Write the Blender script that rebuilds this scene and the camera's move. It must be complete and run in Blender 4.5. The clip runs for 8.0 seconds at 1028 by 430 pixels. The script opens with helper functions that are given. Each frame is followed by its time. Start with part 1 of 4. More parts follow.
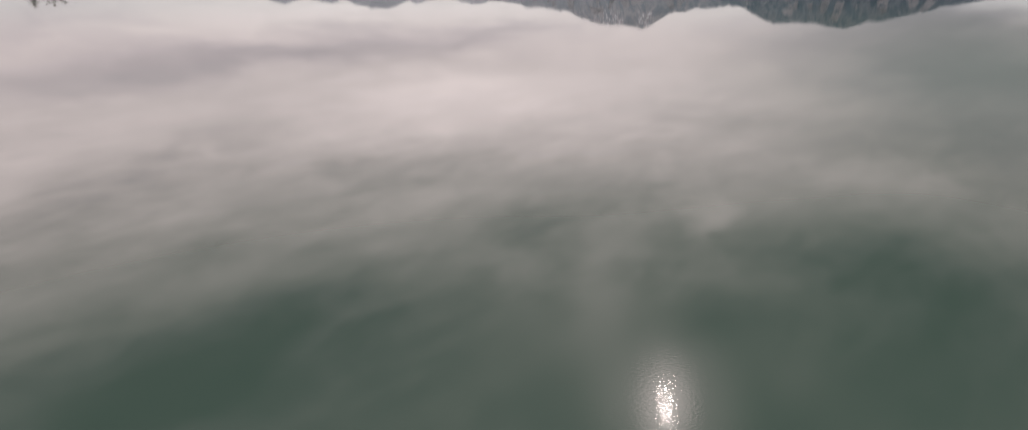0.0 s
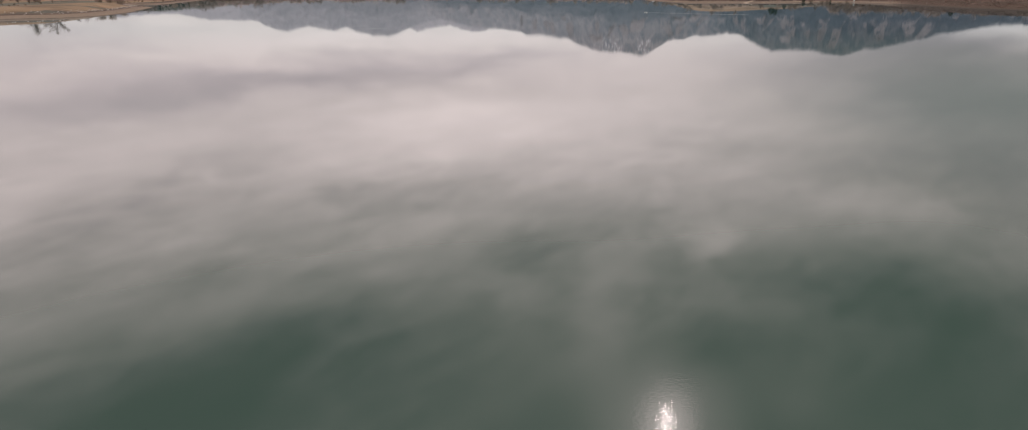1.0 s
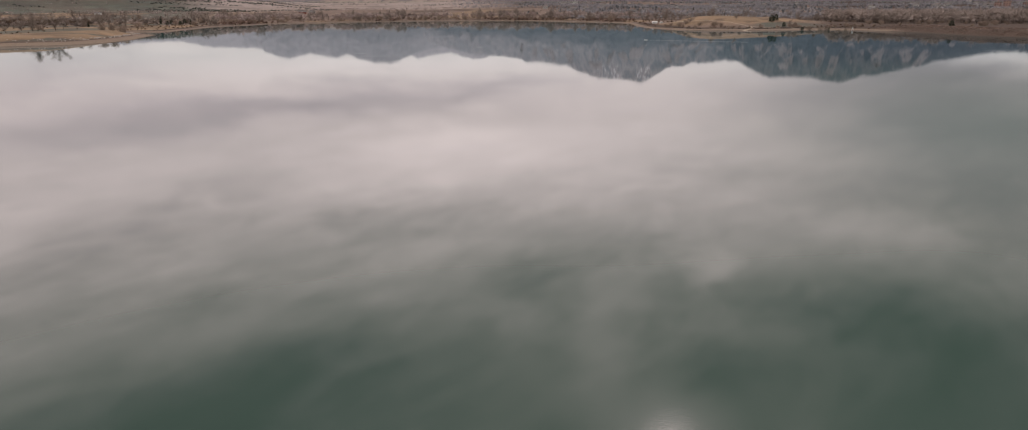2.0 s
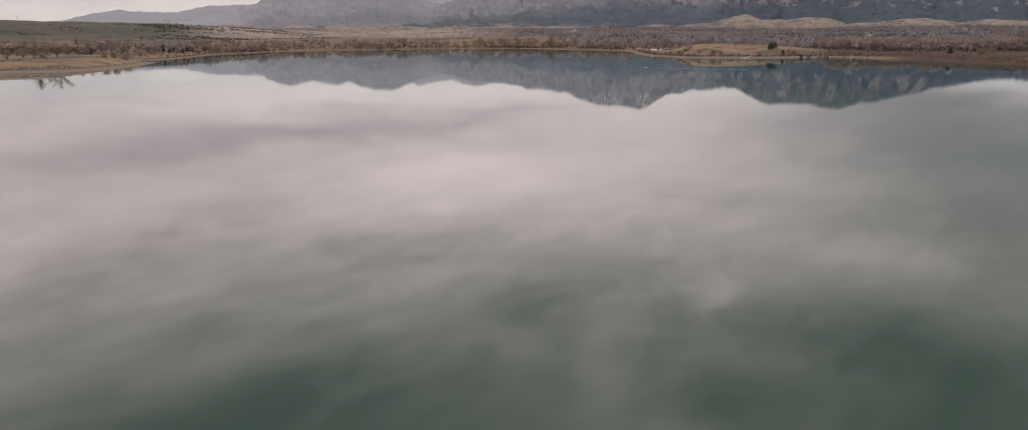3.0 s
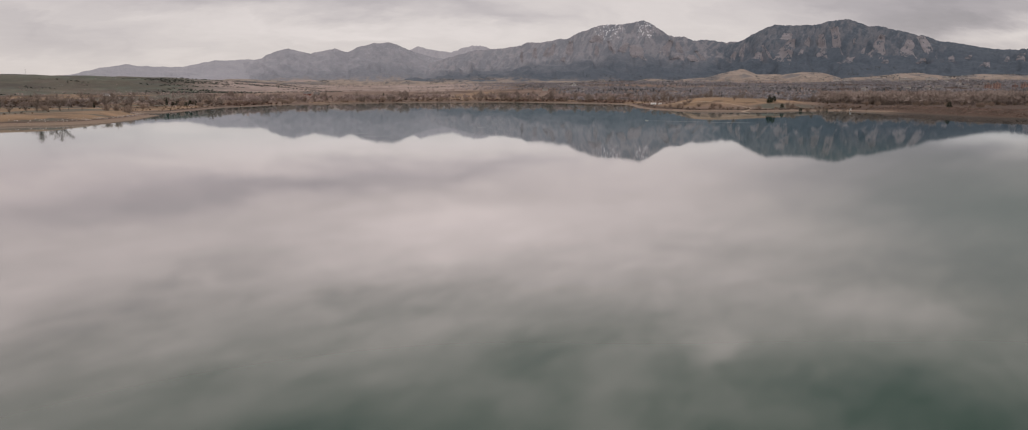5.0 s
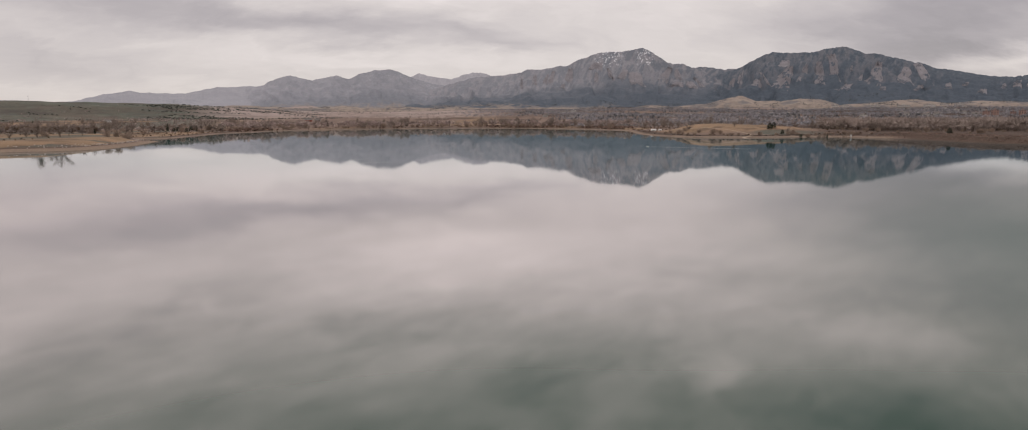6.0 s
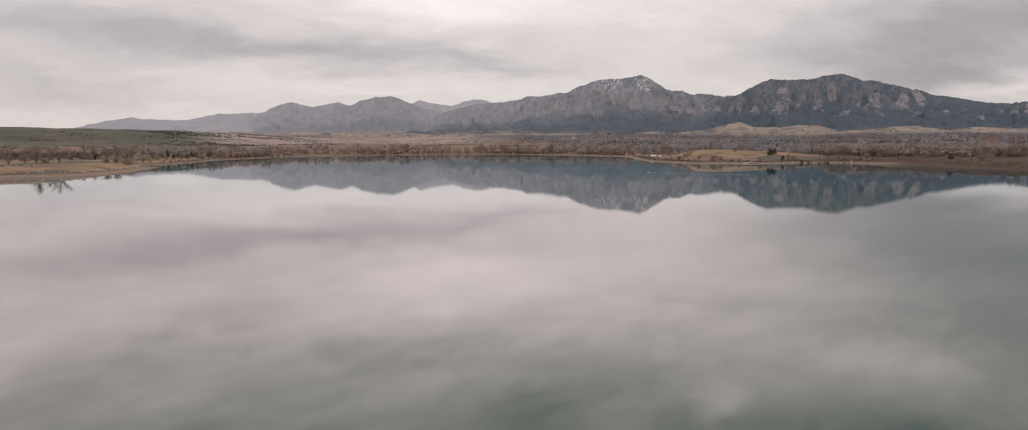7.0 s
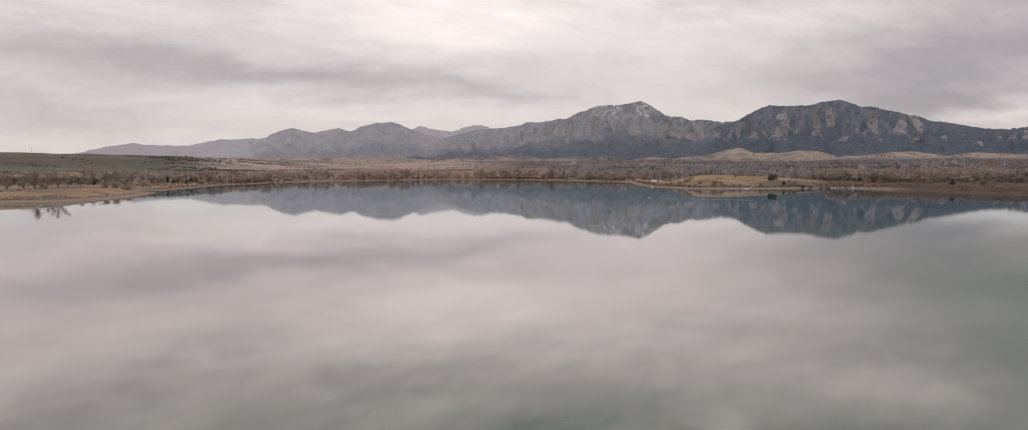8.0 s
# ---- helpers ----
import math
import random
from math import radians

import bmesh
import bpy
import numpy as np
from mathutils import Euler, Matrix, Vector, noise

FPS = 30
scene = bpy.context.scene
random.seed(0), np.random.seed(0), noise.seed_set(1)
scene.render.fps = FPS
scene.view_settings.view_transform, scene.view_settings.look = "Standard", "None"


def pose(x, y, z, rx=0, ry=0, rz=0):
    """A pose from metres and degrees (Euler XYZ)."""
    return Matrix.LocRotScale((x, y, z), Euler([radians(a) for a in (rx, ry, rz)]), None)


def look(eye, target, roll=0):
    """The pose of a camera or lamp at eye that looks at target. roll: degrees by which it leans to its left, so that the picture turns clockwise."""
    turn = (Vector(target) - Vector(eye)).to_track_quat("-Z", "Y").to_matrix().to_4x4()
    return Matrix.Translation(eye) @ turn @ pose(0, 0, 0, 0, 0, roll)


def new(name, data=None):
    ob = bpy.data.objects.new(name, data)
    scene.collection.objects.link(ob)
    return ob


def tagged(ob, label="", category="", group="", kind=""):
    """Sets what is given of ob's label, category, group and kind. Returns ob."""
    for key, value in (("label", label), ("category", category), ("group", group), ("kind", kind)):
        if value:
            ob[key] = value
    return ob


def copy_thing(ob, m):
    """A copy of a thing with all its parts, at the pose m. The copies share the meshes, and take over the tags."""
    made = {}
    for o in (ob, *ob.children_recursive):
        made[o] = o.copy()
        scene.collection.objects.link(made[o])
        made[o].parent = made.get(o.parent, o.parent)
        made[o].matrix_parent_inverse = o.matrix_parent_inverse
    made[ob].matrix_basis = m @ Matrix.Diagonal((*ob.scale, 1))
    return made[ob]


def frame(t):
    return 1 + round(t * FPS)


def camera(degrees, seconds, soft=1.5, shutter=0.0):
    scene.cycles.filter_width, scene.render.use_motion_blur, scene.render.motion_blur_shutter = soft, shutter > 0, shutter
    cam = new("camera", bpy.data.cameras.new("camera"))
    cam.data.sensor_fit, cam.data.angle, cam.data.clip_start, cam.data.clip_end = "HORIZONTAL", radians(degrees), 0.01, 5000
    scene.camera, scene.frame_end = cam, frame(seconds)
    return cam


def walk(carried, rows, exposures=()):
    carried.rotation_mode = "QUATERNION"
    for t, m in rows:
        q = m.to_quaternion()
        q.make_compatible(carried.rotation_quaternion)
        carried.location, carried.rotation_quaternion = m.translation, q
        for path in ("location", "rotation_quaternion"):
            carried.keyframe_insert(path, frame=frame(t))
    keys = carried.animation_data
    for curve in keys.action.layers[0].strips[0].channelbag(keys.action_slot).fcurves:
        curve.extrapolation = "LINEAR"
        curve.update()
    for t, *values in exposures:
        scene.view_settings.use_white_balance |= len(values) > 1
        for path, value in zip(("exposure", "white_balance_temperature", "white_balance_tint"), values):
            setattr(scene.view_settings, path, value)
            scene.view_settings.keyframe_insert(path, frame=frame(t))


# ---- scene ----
cam = camera(74.43, 8.0, soft=1.0)

# a drone flying slowly ahead at 20 m while it tilts up: seconds, yaw, pitch, lean
TILT = [(0, -0.03, -21.36, 0.29), (0.5, -0.02, -20.27, 0.29), (1, -0.02, -19.21, 0.29), (1.5, -0.01, -18.14, 0.30),
        (3, 0.0, -14.84, 0.30), (3.5, 0.0, -13.75, 0.30), (4, 0.01, -12.68, 0.29), (4.5, 0.01, -11.58, 0.27),
        (6, 0.02, -8.31, 0.25), (6.5, 0.02, -7.21, 0.25), (7, 0.02, -6.12, 0.26), (7.5, 0.02, -5.04, 0.26), (8, 0.02, -3.98, 0.25)]
walk(cam, [(t, pose(-0.214 * t, 2.972 * t, 20 - 0.157 * t, 90 + p, r, y)) for t, y, p, r in TILT],
     exposures=[(0, 0.15), (1.5, 0.05), (4, -0.10), (6, -0.05), (8, -0.01)])

SUN_AZ, SUN_EL = 15.0, 36.3


# ---------------------------------------------------------------- node helpers
def mat(name):
    m = bpy.data.materials.new(name)
    m.use_nodes = True
    m.node_tree.nodes.clear()
    return m, m.node_tree


def node(tree, kind, **values):
    n = tree.nodes.new(kind)
    for key, value in values.items():
        if key.startswith("in_"):
            name = key[3:]
            n.inputs[int(name) if name.isdigit() else name.replace("_", " ")].default_value = value
        else:
            setattr(n, key, value)
    return n


def math_node(tree, op, a, b=None, clamp=False):
    n = tree.nodes.new("ShaderNodeMath")
    n.operation, n.use_clamp = op, clamp
    for k, v in enumerate((a, b)):
        if v is None:
            continue
        if isinstance(v, (int, float)):
            n.inputs[k].default_value = v
        else:
            tree.links.new(v, n.inputs[k])
    return n.outputs[0]


def mix_colour(tree, fac, a, b):
    n = node(tree, "ShaderNodeMix", data_type="RGBA")
    for k, v in ((0, fac), (6, a), (7, b)):
        if isinstance(v, (int, float)):
            n.inputs[k].default_value = v
        elif isinstance(v, tuple):
            n.inputs[k].default_value = (*v, 1)
        else:
            tree.links.new(v, n.inputs[k])
    return n.outputs[2]


def noise_fac(tree, vec, scale, detail=4.0, rough=0.55, lo=0.35, hi=0.65):
    n = node(tree, "ShaderNodeTexNoise", in_Scale=scale, in_Detail=detail, in_Roughness=rough)
    tree.links.new(vec, n.inputs["Vector"])
    r = node(tree, "ShaderNodeMapRange", in_1=lo, in_2=hi)
    tree.links.new(n.outputs["Fac"], r.inputs[0])
    return r.outputs[0]


def finish(tree, colour, rough=0.9, bump=None, dist=0.1, strength=1.0, spec=0.2):
    b = node(tree, "ShaderNodeBsdfPrincipled", in_Roughness=rough)
    b.inputs["Specular IOR Level"].default_value = spec
    tree.links.new(colour, b.inputs["Base Color"])
    if bump is not None:
        bn = node(tree, "ShaderNodeBump", in_Strength=strength, in_Distance=dist)
        tree.links.new(bump, bn.inputs["Height"])
        tree.links.new(bn.outputs[0], b.inputs["Normal"])
    o = node(tree, "ShaderNodeOutputMaterial")
    tree.links.new(b.outputs[0], o.inputs[0])


# ---------------------------------------------------------------- world: an overcast sky over a clear one
# cloud masses: bearing, elevation, half width, half height (degrees), slant, brightness
CLOUDS_LOW = [(-19, 7.0, 31, 2.7, -1.5, -0.17), (-18, 7.2, 18, 1.7, -1, -0.05), (-34, 8.5, 13, 2.6, -3, -0.10), (-8, 10.8, 20, 3.2, 0, 0.10), (-2, 6.4, 10, 1.3, -6, -0.08),
              (31, 8.2, 20, 3.6, 5, -0.14), (35.2, 4.0, 6, 1.1, 0, 0.22), (-12, 4.8, 26, 1.6, -1, 0.07), (31, 4.4, 13, 2.6, 0, -0.12), (34, 6, 14, 4, 0, -0.10),
              (-4, 12.4, 24, 4.6, -4, 0.20), (-35, 4.0, 13, 2.6, 0, -0.12), (30, 5.5, 18, 5, 0, -0.12), (-33, 11.8, 13, 3.2, 0, 0.06), (38, 13, 16, 9, 0, -0.18), (12, 9.5, 9, 4, 0, 0.07)]
CLOUDS_MIDDLE = [(20, 10.6, 9, 2.0, 0, 0.08), (31, 16.3, 9, 2.4, -8, 0.20), (-30, 16.0, 12, 3.4, -14, -0.15), (-25, 14.1, 2.4, 1.4, 20, 0.14),
                 (-7, 17.0, 15, 2.6, -4, -0.12), (-3, 15.8, 3.2, 1.4, -10, -0.08), (-14, 17.8, 4.4, 2.2, 0, -0.08), (-11, 20.6, 18, 2.8, -4, 0.22),
                 (-38, 17.5, 10, 2.6, -10, -0.10), (3, 24.2, 7.5, 3.6, 15, -0.22), (16.5, 20.5, 3.2, 2.8, -30, 0.34), (27, 22.8, 20, 3.8, -4, -0.28), (-36, 22, 11, 2.4, -8, 0.08)]
CLOUDS_HIGH = [(7.5, 30, 4.4, 9, 4, 0.30), (-24, 29.5, 18, 6.4, -6, -0.46), (-8, 29, 13, 6.0, 0, -0.28), (19, 29, 10, 5.2, -6, -0.40), (38, 27, 17, 10, 12, -0.40),
               (28, 32, 4.4, 4.4, 20, 0.14), (-38, 33, 20, 9, 0, -0.46), (-40, 27, 14, 5, 0, -0.14), (30, 25, 16, 5, 0, -0.12), (0, 36, 90, 12, 0, -0.28), (SUN_AZ, SUN_EL, 10, 8, 0, 1.5)]
SUN_GLOW = (SUN_AZ, SUN_EL, 4.0, 4.6, 0, 3.6)
world = bpy.data.worlds.new("overcast_sky")
scene.world = world
world.use_nodes = True
wt = world.node_tree
wt.nodes.clear()
gen = node(wt, "ShaderNodeTexCoord").outputs["Generated"]
sep = node(wt, "ShaderNodeSeparateXYZ")
wt.links.new(gen, sep.inputs[0])
az = math_node(wt, "MULTIPLY", math_node(wt, "ARCTAN2", sep.outputs[0], sep.outputs[1]), 57.2958)
el = math_node(wt, "MULTIPLY", math_node(wt, "ARCSINE", sep.outputs[2]), 57.2958)
ang = node(wt, "ShaderNodeCombineXYZ")
wt.links.new(az, ang.inputs[0])
wt.links.new(el, ang.inputs[1])
# the cloud deck as a level sheet overhead: turbulence drawn out along the wind
deck = math_node(wt, "ADD", math_node(wt, "MAXIMUM", sep.outputs[2], 0.0), 0.42)
plan = node(wt, "ShaderNodeCombineXYZ")
wt.links.new(math_node(wt, "DIVIDE", sep.outputs[0], deck), plan.inputs[0])
wt.links.new(math_node(wt, "DIVIDE", sep.outputs[1], deck), plan.inputs[1])
stretch = node(wt, "ShaderNodeMapping", vector_type="POINT")
stretch.inputs["Scale"].default_value = (0.75, 1.5, 1)
stretch.inputs["Rotation"].default_value = (0, 0, radians(-22))
wt.links.new(plan.outputs[0], stretch.inputs[0])
turb = node(wt, "ShaderNodeTexNoise", in_Scale=4.4, in_Detail=7.0, in_Roughness=0.58)
wt.links.new(stretch.outputs[0], turb.inputs["Vector"])
push = node(wt, "ShaderNodeVectorMath", operation="MULTIPLY_ADD")
push.inputs[1].default_value = (11, 4.6, 0)
push.inputs[2].default_value = (-5.5, -2.3, 0)
wt.links.new(turb.outputs["Color"], push.inputs[0])
field = node(wt, "ShaderNodeVectorMath", operation="ADD")
wt.links.new(ang.outputs[0], field.inputs[0])
wt.links.new(push.outputs[0], field.inputs[1])
sheet = node(wt, "ShaderNodeCombineXYZ")
level = math_node(wt, "ADD", math_node(wt, "MAXIMUM", sep.outputs[2], 0.0), 0.05)
wt.links.new(math_node(wt, "DIVIDE", sep.outputs[0], level), sheet.inputs[0])
wt.links.new(math_node(wt, "DIVIDE", sep.outputs[1], level), sheet.inputs[1])
slant = node(wt, "ShaderNodeMapping", vector_type="TEXTURE")
slant.inputs["Rotation"].default_value = (0, 0, radians(46))
slant.inputs["Scale"].default_value = (0.80, 0.42, 1)
wt.links.new(sheet.outputs[0], slant.inputs[0])
fine = node(wt, "ShaderNodeTexNoise", in_Scale=1.0, in_Detail=8.0, in_Roughness=0.6, in_Distortion=0.35)
wt.links.new(slant.outputs[0], fine.inputs["Vector"])
# wisps show more strongly high up than near the horizon
depth = node(wt, "ShaderNodeMapRange", in_1=8.0, in_2=22.0, in_3=0.04, in_4=1.0)
wt.links.new(el, depth.inputs[0])
wisp = node(wt, "ShaderNodeTexNoise", in_Scale=2.7, in_Detail=7.0, in_Roughness=0.62, in_Distortion=0.5)
wt.links.new(slant.outputs[0], wisp.inputs["Vector"])
curl = math_node(wt, "MULTIPLY_ADD", wisp.outputs["Fac"], 0.56)
curl.node.inputs[2].default_value = -0.28
lum = math_node(wt, "ADD", math_node(wt, "SUBTRACT", fine.outputs["Fac"], 0.5), curl)
lum = math_node(wt, "MULTIPLY", lum, math_node(wt, "MULTIPLY", depth.outputs[0], 1.0))
# tufts and frayed edges all over the deck
tuft_map = node(wt, "ShaderNodeMapping", vector_type="TEXTURE")
tuft_map.inputs["Rotation"].default_value = (0, 0, radians(-9))
tuft_map.inputs["Scale"].default_value = (4.6, 1.6, 1)
wt.links.new(field.outputs[0], tuft_map.inputs[0])
tuft = node(wt, "ShaderNodeTexNoise", in_Scale=1.0, in_Detail=6.0, in_Roughness=0.5, in_Distortion=0.6)
wt.links.new(tuft_map.outputs[0], tuft.inputs["Vector"])
lum = math_node(wt, "ADD", lum, math_node(wt, "MULTIPLY", math_node(wt, "SUBTRACT", tuft.outputs["Fac"], 0.5), 0.16))
lum = math_node(wt, "ADD", lum, 0.68)
for bearing, height, wide, tall, slant, light in CLOUDS_LOW + CLOUDS_MIDDLE + CLOUDS_HIGH + [SUN_GLOW]:
    m = node(wt, "ShaderNodeMapping", vector_type="TEXTURE")
    m.inputs["Location"].default_value = (bearing, height, 0)
    m.inputs["Rotation"].default_value = (0, 0, radians(slant))
    m.inputs["Scale"].default_value = (wide, tall, 1)
    wt.links.new(field.outputs[0] if light < 1 else ang.outputs[0], m.inputs[0])
    g = node(wt, "ShaderNodeTexGradient", gradient_type="SPHERICAL")
    wt.links.new(m.outputs[0], g.inputs[0])
    s = node(wt, "ShaderNodeMapRange", interpolation_type="SMOOTHSTEP")
    s.inputs[4].default_value = light
    wt.links.new(g.outputs["Fac"], s.inputs[0])
    lum = math_node(wt, "ADD", lum, s.outputs[0])
lum = math_node(wt, "SMOOTH_MAX", lum, 0.06)
lum.node.inputs[2].default_value = 0.25
# an overcast sky brightens upwards
rise = node(wt, "ShaderNodeMapRange", interpolation_type="SMOOTHSTEP", in_1=10.0, in_2=21.0, in_3=1.0, in_4=1.42)
wt.links.new(el, rise.inputs[0])
lum = math_node(wt, "MULTIPLY", lum, rise.outputs[0])
zenith = node(wt, "ShaderNodeMapRange", interpolation_type="SMOOTHSTEP", in_1=41.0, in_2=75.0)
zenith.inputs[4].default_value = 0.45
wt.links.new(el, zenith.inputs[0])
lum = math_node(wt, "ADD", lum, zenith.outputs[0])
shade = node(wt, "ShaderNodeMapRange", in_1=0.40, in_2=0.68)
wt.links.new(lum, shade.inputs[0])
tint = mix_colour(wt, shade.outputs[0], (1.055, 0.946, 0.968), (1.068, 0.966, 0.932))
cloud = node(wt, "ShaderNodeBackground")
wt.links.new(tint, cloud.inputs[0])
wt.links.new(lum, cloud.inputs[1])
sky = node(wt, "ShaderNodeTexSky", sky_type="NISHITA", sun_disc=False, sun_elevation=radians(SUN_EL), sun_rotation=radians(SUN_AZ), altitude=1600)
clear = node(wt, "ShaderNodeBackground", in_Strength=0.08)
wt.links.new(sky.outputs[0], clear.inputs[0])
cover = node(wt, "ShaderNodeMixShader", in_0=0.93)
wt.links.new(clear.outputs[0], cover.inputs[1])
wt.links.new(cloud.outputs[0], cover.inputs[2])
wt.links.new(cover.outputs[0], node(wt, "ShaderNodeOutputWorld").inputs[0])

sun_data = bpy.data.lights.new("sun", "SUN")
sun_data.energy, sun_data.angle, sun_data.color = 0.016, radians(0.6), (1.0, 0.95, 0.88)
sun = new("sun", sun_data)
sa, se = radians(SUN_AZ), radians(SUN_EL)
sun_way = Vector((math.sin(sa) * math.cos(se), math.cos(sa) * math.cos(se), math.sin(se)))
sun.matrix_world = look(sun_way * 300, (0, 0, 0))


# ---------------------------------------------------------------- materials
def coords(tree):
    return node(tree, "ShaderNodeTexCoord").outputs["Object"]


def attr(tree, name):
    return node(tree, "ShaderNodeAttribute", attribute_name=name).outputs["Fac"]


def water_material():
    m, t = mat("lake_water")
    c = coords(t)
    body = node(t, "ShaderNodeBsdfDiffuse")
    murk = noise_fac(t, c, 0.008, 3, 0.5)
    deep = mix_colour(t, murk, (0.043, 0.074, 0.060), (0.048, 0.080, 0.064))
    # teal of the mirrored mountains painted into the water towards the far shore
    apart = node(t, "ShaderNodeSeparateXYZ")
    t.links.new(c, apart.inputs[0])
    far_blend = node(t, "ShaderNodeMapRange", interpolation_type="SMOOTHSTEP", in_1=120.0, in_2=340.0)
    t.links.new(apart.outputs[1], far_blend.inputs[0])
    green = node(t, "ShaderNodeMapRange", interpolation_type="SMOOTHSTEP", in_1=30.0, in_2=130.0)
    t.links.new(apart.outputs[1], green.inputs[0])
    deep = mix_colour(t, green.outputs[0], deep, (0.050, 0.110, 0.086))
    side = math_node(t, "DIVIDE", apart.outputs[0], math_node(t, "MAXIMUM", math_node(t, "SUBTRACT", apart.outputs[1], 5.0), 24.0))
    # darker colour painted far to the right, so reflections there look dimmer
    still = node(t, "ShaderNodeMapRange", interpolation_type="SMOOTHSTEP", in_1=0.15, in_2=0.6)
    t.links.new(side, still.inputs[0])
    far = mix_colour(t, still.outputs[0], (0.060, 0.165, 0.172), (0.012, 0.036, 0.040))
    t.links.new(mix_colour(t, far_blend.outputs[0], deep, far), body.inputs[0])
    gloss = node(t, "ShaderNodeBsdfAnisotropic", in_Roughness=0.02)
    # reflection cast put into the mirror's colour: pink nearby, blue-grey far right
    t.links.new(mix_colour(t, far_blend.outputs[0], (1.0, 0.914, 0.925), mix_colour(t, still.outputs[0], (0.96, 0.952, 0.965), (0.84, 0.90, 0.93))), gloss.inputs[0])
    lw = node(t, "ShaderNodeLayerWeight", in_Blend=0.5)
    ramp = node(t, "ShaderNodeFloatCurve")
    curve = ramp.mapping.curves[0]
    for p in ((0.37, 0.045), (0.5, 0.075), (0.60, 0.135), (0.65, 0.19), (0.69, 0.29), (0.73, 0.43), (0.79, 0.57), (0.84, 0.67), (0.93, 0.84), (0.97, 0.87)):
        curve.points.new(*p)
    curve.points[0].location = (0, 0.03)
    curve.points[-1].location = (1, 1)
    ramp.mapping.update()
    t.links.new(lw.outputs["Facing"], ramp.inputs["Value"])
    # reflection loss of a polariser put into the mirror towards the embankment
    mirror_fade = node(t, "ShaderNodeMapRange", interpolation_type="SMOOTHSTEP", in_1=0.06, in_2=0.76, in_3=1.0, in_4=0.46)
    t.links.new(side, mirror_fade.inputs[0])
    # the dimming lets up again over the far water
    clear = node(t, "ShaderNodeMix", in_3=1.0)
    t.links.new(math_node(t, "MULTIPLY", far_blend.outputs[0], 0.85), clear.inputs[0])
    t.links.new(mirror_fade.outputs[0], clear.inputs[2])
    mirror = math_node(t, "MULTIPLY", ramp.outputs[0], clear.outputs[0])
    # light air over still water: short ripples in drifting patches
    rip = node(t, "ShaderNodeTexNoise", in_Scale=9.5, in_Detail=1.6, in_Roughness=0.6)
    squash = node(t, "ShaderNodeMapping")
    squash.inputs["Scale"].default_value = (0.5, 1.0, 1)
    t.links.new(c, squash.inputs[0])
    t.links.new(squash.outputs[0], rip.inputs["Vector"])
    patch = noise_fac(t, c, 0.03, 3, 0.6, 0.35, 0.75)
    paw = node(t, "ShaderNodeVectorMath", operation="DISTANCE")
    paw.inputs[1].default_value = (7, 28, 0)
    t.links.new(c, paw.inputs[0])
    gust = node(t, "ShaderNodeMapRange", interpolation_type="SMOOTHSTEP", in_1=12.0, in_2=2.0, in_3=0.0, in_4=5.5)
    t.links.new(paw.outputs["Value"], gust.inputs[0])
    amp = math_node(t, "MULTIPLY_ADD", patch, 0.8)
    amp.node.inputs[2].default_value = 0.35
    amp = math_node(t, "ADD", amp, gust.outputs[0])
    height = math_node(t, "MULTIPLY", rip.outputs["Fac"], amp)
    bump = node(t, "ShaderNodeBump", in_Strength=1.0, in_Distance=0.0005)
    t.links.new(height, bump.inputs["Height"])
    t.links.new(bump.outputs[0], gloss.inputs["Normal"])
    mixer = node(t, "ShaderNodeMixShader")
    t.links.new(mirror, mixer.inputs[0])
    t.links.new(body.outputs[0], mixer.inputs[1])
    t.links.new(gloss.outputs[0], mixer.inputs[2])
    t.links.new(mixer.outputs[0], node(t, "ShaderNodeOutputMaterial").inputs[0])
    return m


def ground_material():
    m, t = mat("dry_grassland")
    c = coords(t)
    big, mid, small = noise_fac(t, c, 0.006, 4, 0.6), noise_fac(t, c, 0.04, 4, 0.6), noise_fac(t, c, 0.9, 3, 0.7)
    dry = mix_colour(t, big, (0.195, 0.138, 0.112), (0.255, 0.186, 0.15))
    dry = mix_colour(t, mid, dry, (0.16, 0.116, 0.096))
    dry = mix_colour(t, math_node(t, "MULTIPLY", small, 0.35), dry, (0.15, 0.11, 0.08))
    green = mix_colour(t, mid, (0.084, 0.102, 0.082), (0.115, 0.127, 0.10))
    green = mix_colour(t, noise_fac(t, c, 0.015, 5, 0.65, 0.45, 0.6), green, (0.075, 0.080, 0.070))
    col = mix_colour(t, attr(t, "green"), dry, green)
    straw = mix_colour(t, mid, (0.285, 0.194, 0.122), (0.205, 0.147, 0.096))
    col = mix_colour(t, attr(t, "straw"), col, straw)
    brush = mix_colour(t, mid, (0.062, 0.043, 0.034), (0.092, 0.064, 0.051))
    col = mix_colour(t, attr(t, "brush"), col, brush)
    meadow = mix_colour(t, mid, (0.36, 0.295, 0.268), (0.27, 0.222, 0.205))
    col = mix_colour(t, attr(t, "meadow"), col, meadow)
    sand = mix_colour(t, small, (0.25, 0.187, 0.14), (0.19, 0.143, 0.108))
    col = mix_colour(t, attr(t, "sand"), col, sand)
    mud = mix_colour(t, small, (0.05, 0.038, 0.03), (0.075, 0.055, 0.042))
    col = mix_colour(t, attr(t, "wet"), col, mud)
    finish(t, col, 0.95, small, 0.15)
    return m


